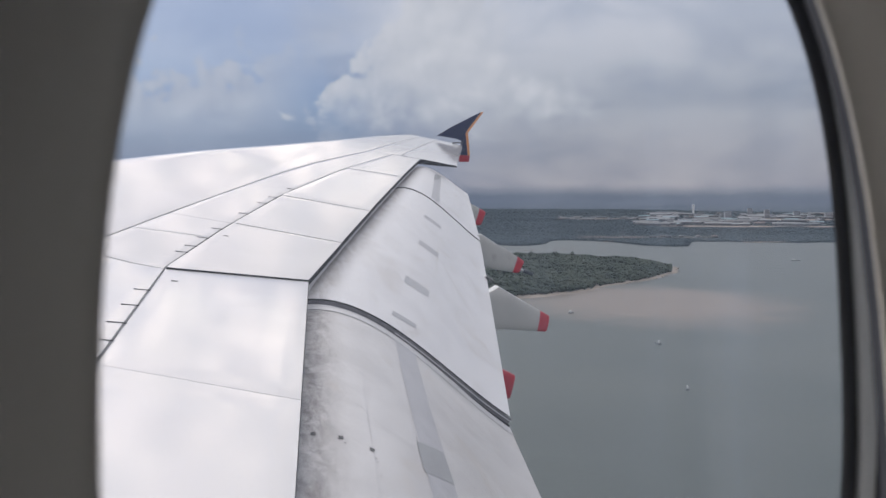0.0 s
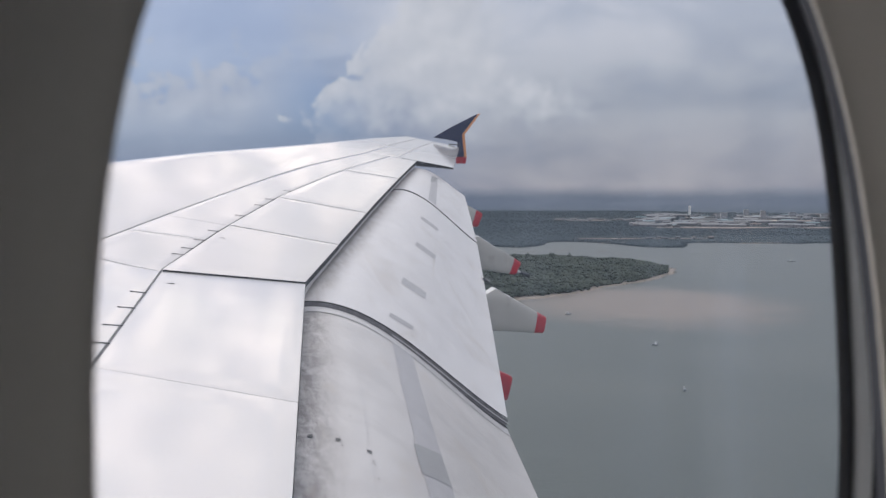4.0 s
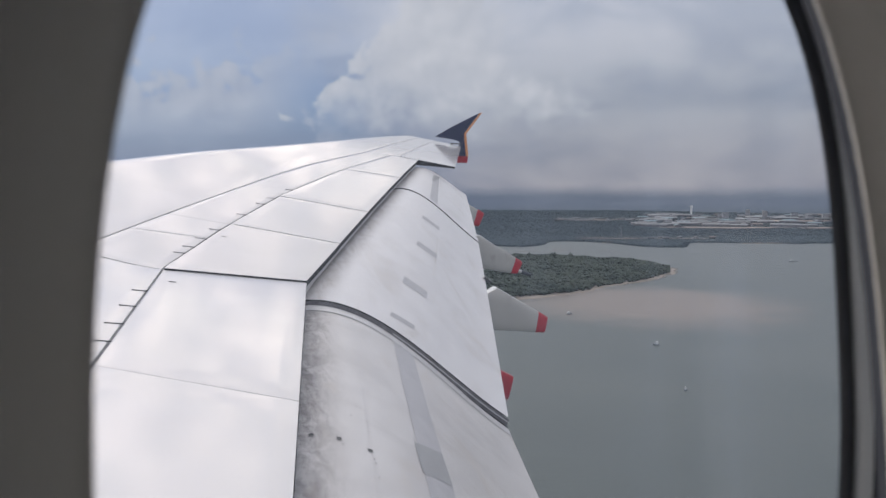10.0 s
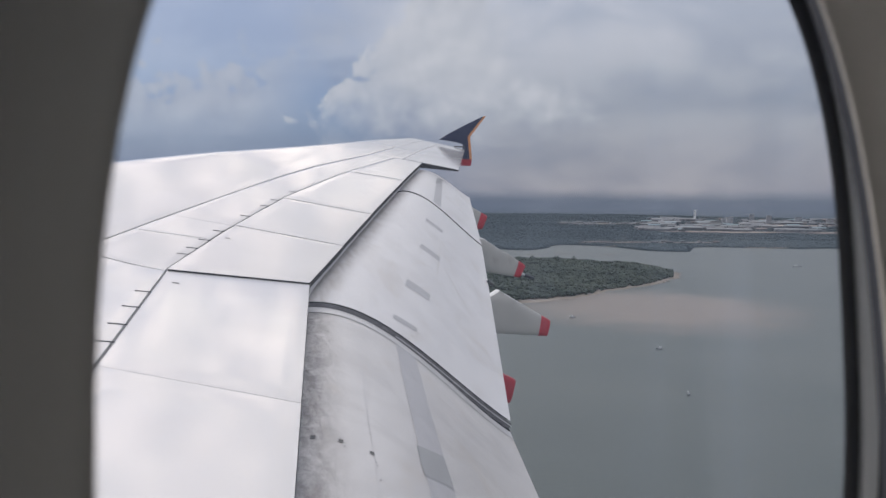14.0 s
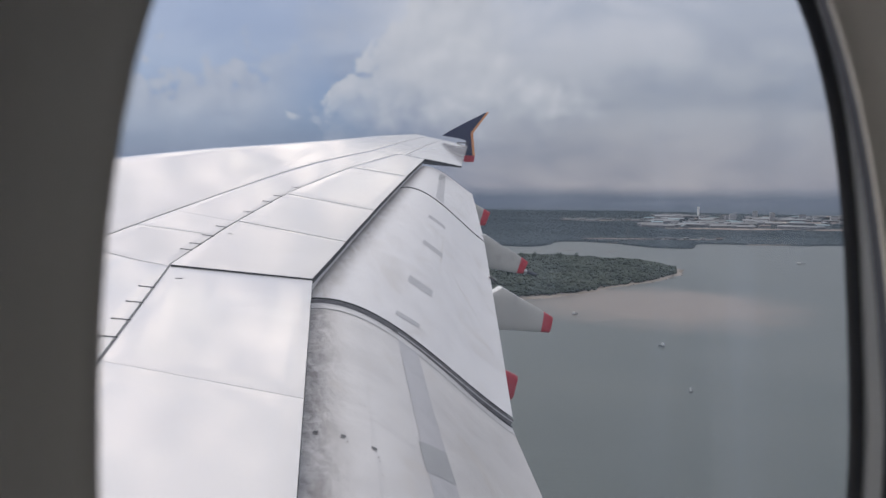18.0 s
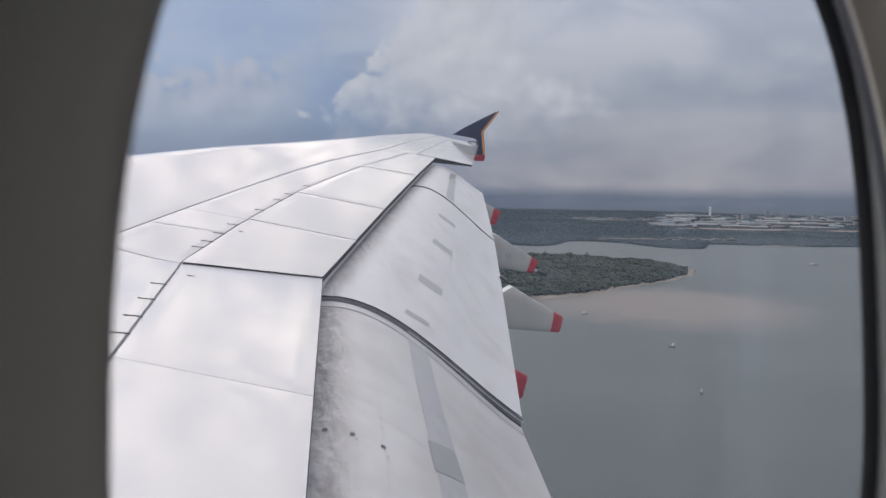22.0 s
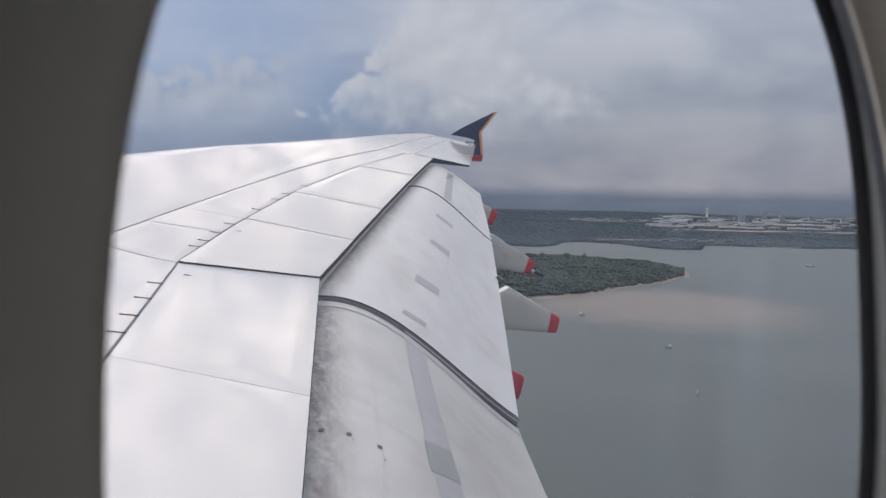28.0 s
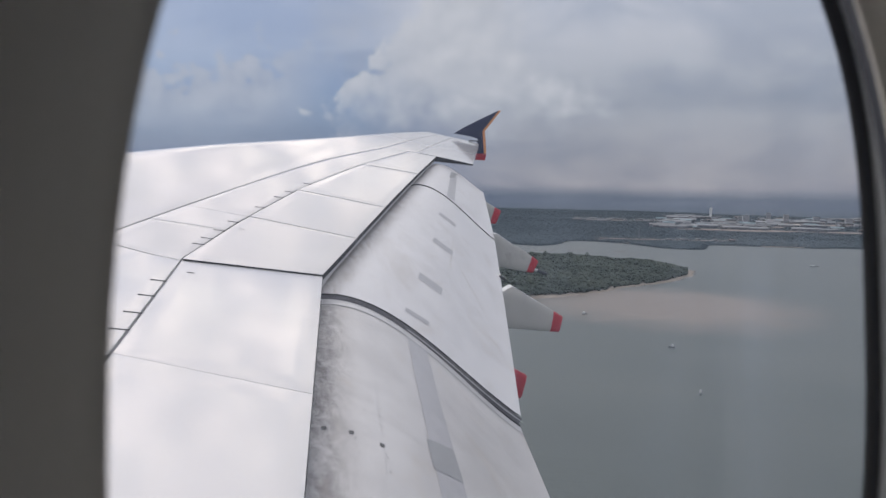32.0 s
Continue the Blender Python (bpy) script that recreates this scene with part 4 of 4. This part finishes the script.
def clumps(name, spots, material, uv_, uf_, rough):
    """spots: x, y, z, radius, height; one joined mesh."""
    n, k = len(spots), len(uv_)
    spots = np.array(spots)
    ang = rng.uniform(0, 6.283, n)
    c, s = np.cos(ang)[:, None], np.sin(ang)[:, None]
    r = 1 + rng.normal(0, rough, (n, k))
    x = (uv_[None, :, 0] * c - uv_[None, :, 1] * s) * r * spots[:, 3:4] + spots[:, 0:1]
    y = (uv_[None, :, 0] * s + uv_[None, :, 1] * c) * r * spots[:, 3:4] + spots[:, 1:2]
    z = uv_[None, :, 2] * r * spots[:, 4:5] + spots[:, 2:3]
    co = np.stack([x, y, z], -1).reshape(-1, 3)
    f = (uf_[None] + (np.arange(n) * k)[:, None, None]).reshape(-1, 3)
    me = bpy.data.meshes.new(name)
    me.vertices.add(len(co))
    me.vertices.foreach_set("co", co.ravel())
    me.loops.add(f.size)
    me.loops.foreach_set("vertex_index", f.ravel())
    me.polygons.add(len(f))
    me.polygons.foreach_set("loop_start", np.arange(0, f.size, 3))
    me.update(calc_edges=True)
    me.validate()
    me.polygons.foreach_set("use_smooth", np.ones(len(f), dtype=bool))
    me.materials.append(material)
    return new(name, me)


def built_up(x, y):
    """Share of land cleared for the works and the town."""
    t = x / y
    a = math.exp(-((t - 0.50) / 0.20) ** 4) * math.exp(-((y - 3500) / 620.0) ** 4)
    b = 0.7 * math.exp(-((t - 0.27) / 0.12) ** 4) * math.exp(-((y - 3550) / 150.0) ** 4)
    c = 0.8 * math.exp(-((t - 0.38) / 0.07) ** 4) * math.exp(-((y - 2330) / 40.0) ** 4)
    d = 0.9 * math.exp(-((x - 640) / 165.0) ** 4) * math.exp(-((y - 2325) / 42.0) ** 4)
    return max(a, b, c, d) + 0.5 * fbm(x / 150.0, y / 150.0, 3)


spots = []
for _ in range(60000):
    t = rng.uniform(-0.06, 0.80)
    y = 1850 + 3030 * rng.uniform(0, 1) ** 1.5
    x = t * y
    if y < coast(x) + 8 or x * x + y * y > 4930 ** 2 or (built_up(x, y) > 0.42 and rng.random() > 0.35):
        continue
    r = rng.uniform(8, 14) * (1 + (y - 2100) / 2600)
    low = 0.45 + 0.55 * min(1.0, (y - coast(x)) / 90)
    spots.append((x, y, land_z(x, y) + r * 0.03 * low, r, r * low * rng.uniform(0.06, 0.10)))
tagged(clumps("woodland", spots, WOODS, unit_v, unit_f, 0.06), "dense coastal woodland, blue-grey with painted haze", "woodland", kind="stuff")


# draped sheets: cleared earth, beaches
def draped(name, cx, cy, wx, wy, turn, lift, material, label, seed, what, n=26, m=10):
    verts, faces = [], []
    for i in range(n + 1):
        for j in range(m + 1):
            s, w = 2 * i / n - 1, 2 * j / m - 1
            edge_ = math.sqrt(max(0.0, 1 - s * s)) * (0.75 + 0.5 * fbm(s * 2.2 + seed, seed * 3.0)) + 0.02
            px = s * wx
            py = w * wy * edge_ + wy * 0.6 * fbm(s * 1.7 + seed, 5.0)
            x = cx + px * math.cos(turn) - py * math.sin(turn)
            y = cy + px * math.sin(turn) + py * math.cos(turn)
            verts.append((x, y, land_z(x, y) + lift))
    k = m + 1
    for i in range(n):
        for j in range(m):
            faces.append((i * k + j, (i + 1) * k + j, (i + 1) * k + j + 1, i * k + j + 1))
    tagged(part(name, mesh_from(name, verts, faces, material), None, label), category=what, kind="structure")


draped("bare_ground", 1330, 2960, 330, 55, 0.03, 2.0, EARTH, "cleared reddish earth beside the works", 1.0, "bare earth")
draped("bare_ground", 1900, 2940, 260, 50, -0.04, 2.0, EARTH, "cleared reddish earth beside the works", 2.4, "bare earth")
draped("bare_ground", 1800, 3480, 520, 80, 0.0, 2.0, EARTH, "cleared pale earth among the sheds", 3.7, "bare earth")
draped("bare_ground", 960, 3560, 240, 40, 0.05, 2.0, SAND, "pale yard beside the sheds", 5.2, "bare earth")
draped("bare_ground", 880, 2330, 130, 20, 0.0, 2.0, SAND, "pale clearing near the shore", 6.1, "bare earth")
draped("bare_ground", 640, 2330, 150, 26, 0.0, 2.5, EARTH, "pinkish cleared strip near the shore", 4.4, "bare earth")
draped("beach", 1040, coast(1040) + 6, 130, 9, 0.0, 1.0, SAND, "narrow pale sand beach", 7.7, "beach")
draped("beach", 560, coast(560) + 6, 90, 7, 0.0, 1.0, SAND, "narrow pale sand beach", 9.1, "beach")


# buildings
def shed(w, d, h, roof_mat):
    ob = thing("industrial_shed", pose(0, 0, 0), "long pale industrial shed with a low pitched roof", "building", "works sheds")
    part("wall", finish(box_data((-w / 2, -d / 2, -4), (w / 2, d / 2, h)), "wall", WALL_PALE), ob)
    e = 1.0
    prof = [(-d / 2 - e, h - 0.4), (0, h + d * 0.13), (d / 2 + e, h - 0.4), (d / 2 + e, h + 0.2), (0, h + d * 0.13 + 0.7), (-d / 2 - e, h + 0.2)]
    v2, f2, fl2 = loft([[(-w / 2 - e, y, z) for y, z in prof], [(w / 2 + e, y, z) for y, z in prof]])
    part("roof", mesh_from("roof", v2, f2, roof_mat, smooth=False), ob)
    for i in range(max(2, int(w / 28))):
        x = -w / 2 + w * (i + 0.5) / max(2, int(w / 28))
        part("door", finish(box_data((x - 3.5, -d / 2 - 0.25, 0), (x + 3.5, -d / 2 + 0.1, h * 0.62)), "door", WINDOW_DARK), ob)
    return ob


def block(w, d, floors):
    h = floors * 3.2
    ob = thing("apartment_block", pose(0, 0, 0), "pale multi-storey block with rows of windows", "building", "town blocks")
    part("wall", finish(box_data((-w / 2, -d / 2, -4), (w / 2, d / 2, h)), "wall", WALL_BLOCK), ob)
    part("roof", finish(box_data((-w / 2 - 0.4, -d / 2 - 0.4, h), (w / 2 + 0.4, d / 2 + 0.4, h + 1.2)), "roof", ROOF_PALE), ob)
    for f in range(floors):
        part("window", finish(box_data((-w / 2 + 1.5, -d / 2 - 0.2, f * 3.2 + 1.0), (w / 2 - 1.5, -d / 2 + 0.1, f * 3.2 + 2.4)), "window", WINDOW_SOFT), ob)
    return ob


def scatter(protos, count, t_lo, t_hi, y_lo, y_hi, seed):
    r = random.Random(seed)
    used, made, tries = [], 0, 0
    while made < count and tries < 4000:
        tries += 1
        t, y = r.uniform(t_lo, t_hi), r.uniform(y_lo, y_hi)
        x = t * y
        if any(abs(x - a) < 55 and abs(y - b) < 36 for a, b in used):
            continue
        used.append((x, y))
        m = pose(x, y, land_z(x, y) + 1.0, 0, 0, r.choice((0, 0, 8, -8, 90, 4)) + math.degrees(-math.atan(t)) * 0.6)
        src = protos[made % len(protos)]
        if made < len(protos):
            src.matrix_world = m
        else:
            copy_thing(src, m)
        made += 1


sheds = [shed(80, 34, 10, ROOF_PALE), shed(42, 26, 8, ROOF_GREY), shed(120, 40, 11, ROOF_PALE), shed(60, 30, 9, ROOF_BLUE), shed(48, 22, 8, ROOF_RUST), shed(36, 24, 8, ROOF_GREY), shed(90, 28, 9, ROOF_GREY)]
scatter(sheds, 130, 0.31, 0.72, 2980, 4100, 3)
sheds2 = [shed(46, 18, 7, ROOF_PALE), shed(34, 16, 6, ROOF_PALE)]
scatter(sheds2, 26, 0.17, 0.36, 3440, 3680, 8)
houses = [shed(16, 11, 6, ROOF_PALE), shed(20, 12, 6, ROOF_RUST), shed(24, 12, 6, ROOF_PALE)]
scatter(houses, 14, 0.33, 0.43, 2305, 2350, 12)
blocks = [block(34, 16, 11), block(26, 16, 15), block(40, 16, 8)]
scatter(blocks, 8, 0.40, 0.70, 3250, 3850, 21)


def lathe(name, profile, material, segments=20):
    secs = [[(r * math.cos(2 * math.pi * i / segments), r * math.sin(2 * math.pi * i / segments), z) for i in range(segments)] for r, z in profile]
    v2, f2, fl2 = loft(secs)
    return mesh_from(name, v2, f2, material, fl2)


tx, ty = 0.395 * 3900, 3900.0
tower_ob = thing("works_tower", pose(tx, ty, land_z(tx, ty)), "tall slim white tower above the works", "tower")
part("shaft", lathe("shaft", [(8, -3), (8, 4), (6.5, 6), (6.0, 52), (6.4, 54)], BOAT_WHITE), tower_ob)
part("head", lathe("head", [(7.6, 54), (8.2, 56), (8.2, 63), (6.5, 65), (2, 67)], BOAT_WHITE), tower_ob)
mx, my = 0.285 * 2300, 2300.0
mast = thing("radio_mast", pose(mx, my, land_z(mx, my)), "slim pale lattice radio mast in the woods", "mast")
for sx, sy in ((-1, -1), (1, -1), (1, 1), (-1, 1)):
    v2, f2, fl2 = loft([[(sx * w + ex_, sy * w + ey_, z) for ex_, ey_ in ((-0.25, -0.25), (0.25, -0.25), (0.25, 0.25), (-0.25, 0.25))] for w, z in ((3.0, 0), (1.5, 24), (0.6, 46))])
    part("leg", mesh_from("leg", v2, f2, WALL_PALE, smooth=False), mast)
for z in (6, 12, 18, 24, 30, 36, 42):
    w = table(z, (0, 24, 46), (3.0, 1.5, 0.6))
    part("brace", finish(box_data((-w, -w, z - 0.15), (w, w, z + 0.15)), "brace", WALL_PALE), mast)


# Wooded island ---------------------------------------------------------
# its long axis runs obliquely away; p and q are measured along and across that axis
ISLE_P, ISLE_Q, ISLE_W, ISLE_D = 950.0, 860.0, 385.0, 260.0


def isle_edge(th):
    """Shore radius factor round the island: a blunt lozenge with small bays."""
    c, s = math.cos(th), math.sin(th)
    e = (abs(c) ** 3 + abs(s) ** 3) ** (-1 / 3)
    return e * (1 + 0.05 * fbm(c * 1.7 + 3, s * 1.7) + 0.025 * fbm(c * 7, s * 7 + 2))


def isle_at(th, k):
    e = isle_edge(th) * k
    p, q = ISLE_P + ISLE_W * e * math.cos(th), ISLE_Q + ISLE_D * e * math.sin(th)
    return 0.741 * p - 0.671 * q, 0.671 * p + 0.741 * q


def isle_z(k):
    return -1.2 if k > 1.02 else 0.3 + 6.5 * (1 - min(1.0, k)) ** 0.7


verts, faces = [(*isle_at(0, 0), isle_z(0))], []
KS = [0.3, 0.6, 0.85, 0.95, 0.99, 1.01, 1.05]
for k in KS:
    for i in range(120):
        th = 2 * math.pi * i / 120
        verts.append((*isle_at(th, k), isle_z(k) if k < 1 else (0.15 if k < 1.03 else -1.2)))
for i in range(120):
    faces.append((0, 1 + i, 1 + (i + 1) % 120))
for q in range(len(KS) - 1):
    for i in range(120):
        a, b = 1 + q * 120 + i, 1 + q * 120 + (i + 1) % 120
        faces.append((a, a + 120, b + 120, b))
tagged(part("island_ground", mesh_from("island_ground", verts, faces, SAND), None, "sandy ground and narrow shore of a wooded island"), category="island", kind="structure")
spots, r_ = [], random.Random(4)
for _ in range(15000):
    th, k = r_.uniform(0, 6.2832), math.sqrt(r_.uniform(0, 1)) * 0.975
    x, y = isle_at(th, k)
    if x < 20:
        continue
    grow = 0.65 + 0.35 * min(1.0, (1 - k) * 9)
    high = r_.uniform(4.5, 9.5) * grow * (1 + 0.6 * fbm(x / 45.0, y / 45.0))
    rad = r_.uniform(1.7, 4.8) * grow
    spots.append((x, y, isle_z(k) + high - rad * 0.45, rad, rad * r_.uniform(0.42, 0.7)))
    if k > 0.85 or r_.random() < 0.2:
        spots.append((x + r_.uniform(-3, 3), y + r_.uniform(-3, 3), isle_z(k) + high * 0.45, rad * 0.9, rad * 0.8))
tagged(clumps("island_woods", spots, LEAVES, unit_v2, unit_f2, 0.22), "dense mixed tropical trees covering a low island", "woodland", kind="stuff")


def tree(h, seed):
    r = random.Random(seed)
    ob = thing("tree", pose(0, 0, 0), "tall broadleaf tree standing above the island woods", "tree", "tall island trees")
    secs = []
    for i in range(7):
        f = i / 6
        rad = 0.45 * (1 - 0.75 * f)
        secs.append([(rad * math.cos(q * 0.7854) + 0.5 * math.sin(f * 3 + seed), rad * math.sin(q * 0.7854), h * 0.8 * f - 0.5) for q in range(8)])
    v2, f2, fl2 = loft(secs)
    part("trunk", mesh_from("trunk", v2, f2, BARK, fl2), ob)
    pts = []
    for i in range(46):
        th, rr = r.uniform(0, 6.283), r.uniform(0.2, 1) ** 0.6
        zz = h * r.uniform(0.5, 1.0)
        wide = h * 0.28 * math.sin(math.pi * min(0.95, max(0.1, (zz / h - 0.42) / 0.6)))
        pts.append((wide * rr * math.cos(th), wide * rr * math.sin(th), zz, r.uniform(0.7, 1.5), r.uniform(0.5, 1.0)))
    crown = clumps("crown", pts, LEAVES, unit_v, unit_f, 0.18)
    crown.parent = ob
    for i in range(4):
        th = i * 1.6 + seed
        a, b = Vector((0, 0, h * (0.42 + 0.07 * i))), Vector((h * 0.2 * math.cos(th), h * 0.2 * math.sin(th), h * (0.62 + 0.07 * i)))
        q = (b - a).to_track_quat("Z", "Y").to_matrix()
        secs = [[tuple(a + q @ Vector((w * math.cos(p * 1.05), w * math.sin(p * 1.05), z * (b - a).length))) for p in range(6)] for w, z in ((0.16, 0), (0.1, 0.6), (0.05, 1.0))]
        v2, f2, fl2 = loft(secs)
        part("limb", mesh_from("limb", v2, f2, BARK, fl2), ob)
    return ob


trees = [tree(17, 1), tree(20, 2), tree(15, 3)]
for i in range(18):
    th, k = r_.uniform(0.2, 1.7), r_.uniform(0.3, 0.92)
    x, y = isle_at(th, k)
    m = pose(x, y, isle_z(k), 0, 0, r_.uniform(0, 360))
    if i < 3:
        trees[i].matrix_world = m
    else:
        copy_thing(trees[i % 3], m)


# boulders along the island's shore
rock_bm = bmesh.new()
bmesh.ops.create_icosphere(rock_bm, subdivisions=2, radius=1)
for vert in rock_bm.verts:
    vert.co *= 1 + 0.28 * noise.noise(vert.co * 1.7)
    vert.co.z *= 0.55
rock_mesh = finish(rock_bm, "shore_rock", ROCK)
for i in range(70):
    th = -1.7 + 1.9 * r_.random() ** 0.8
    x, y = isle_at(th, r_.uniform(0.995, 1.03))
    ob = tagged(new("shore_rock", rock_mesh), "rounded brown boulder on the island shore", "rock", "shore boulders")
    size = r_.uniform(0.6, 1.9)
    ob.matrix_world = pose(x, y, 0.25, 0, 0, r_.uniform(0, 360)) @ Matrix.Diagonal((size * 1.3, size, size, 1))

# sandbars behind the island and small breakers over the shoal before it
def shoal(name, x, y, long, wide, turn, rise, material, label, what):
    bm = bmesh.new()
    rings_ = []
    for k, z in ((0.0, rise), (0.55, rise * 0.8), (1.0, -0.2)):
        ring_ = []
        for i in range(28):
            th = 2 * math.pi * i / 28
            e = k * (1 + 0.5 * fbm(math.cos(th) * 1.6 + x, math.sin(th) * 1.6 + y))
            ring_.append(bm.verts.new((long * e * math.cos(th), wide * e * math.sin(th), z)))
        rings_.append(ring_)
    for a_, b_ in zip(rings_[1:], rings_[2:]):
        for i in range(28):
            bm.faces.new((a_[i], b_[i], b_[(i + 1) % 28], a_[(i + 1) % 28]))
    bm.faces.new(rings_[1])
    for v_old in rings_[0]:
        bm.verts.remove(v_old)
    ob = tagged(new(name, finish(bm, name, material, True)), label, what, kind="structure")
    ob.matrix_world = pose(x, y, 0, 0, 0, turn)


for x, y, long in ((250, 1800, 34), (352, 1840, 46), (470, 1815, 24)):
    shoal("sandbar", x, y, long, 7, 6, 0.5, SAND, "low pale sandbar awash behind the island", "sandbar")
for x, y, long, turn in ((322, 842, 6, 12), (332, 832, 4, -8), (356, 806, 8, 5), (372, 798, 5, 20), (385, 812, 4, 0), (345, 818, 3, 30)):
    shoal("breaker", x, y, long, 0.9, turn, 0.35, FOAM, "small white breaker over the silty shoal", "wave")

# Boats -----------------------------------------------------------------
def boat(length, label):
    ob = thing("boat", pose(0, 0, 0), label, "boat", "boats on the estuary")
    w, secs = length * 0.14, []
    for f, wf, lift in ((0, 0.75, 0.0), (0.25, 1, 0), (0.6, 1, 0.05), (0.85, 0.55, 0.25), (1.0, 0.06, 0.5)):
        x = length * (f - 0.5)
        top = 1.3 + lift * 1.6
        secs.append([(x, -w * wf, top), (x, -w * wf * 0.8, 0.1), (x, 0, -0.5), (x, w * wf * 0.8, 0.1), (x, w * wf, top)])
    v2, f2, fl2 = loft(secs)
    part("hull", mesh_from("hull", v2, f2, HULL, fl2, smooth=False), ob)
    part("cabin", finish(box_data((-length * 0.32, -w * 0.6, 1.2), (-length * 0.02, w * 0.6, 3.4), 0.2), "cabin", BOAT_WHITE), ob)
    part("roof", finish(box_data((-length * 0.34, -w * 0.68, 3.4), (0.0, w * 0.68, 3.65), 0.08), "roof", BOAT_WHITE), ob)
    return ob


for u_, y, size, turn, words in ((0.205, 815, 8, 15, "small grey motor boat with a white cabin on the water"), (0.345, 640, 6.5, 170, "small fishing boat with a white cabin on the water"), (0.395, 485, 3.5, 30, "tiny white motor boat on the water"), (0.56, 1500, 24, 5, "grey work barge with a white cabin near the shore")):
    b = boat(size, words)
    b.matrix_world = pose(u_ * y, y, 0, 0, 0, turn)
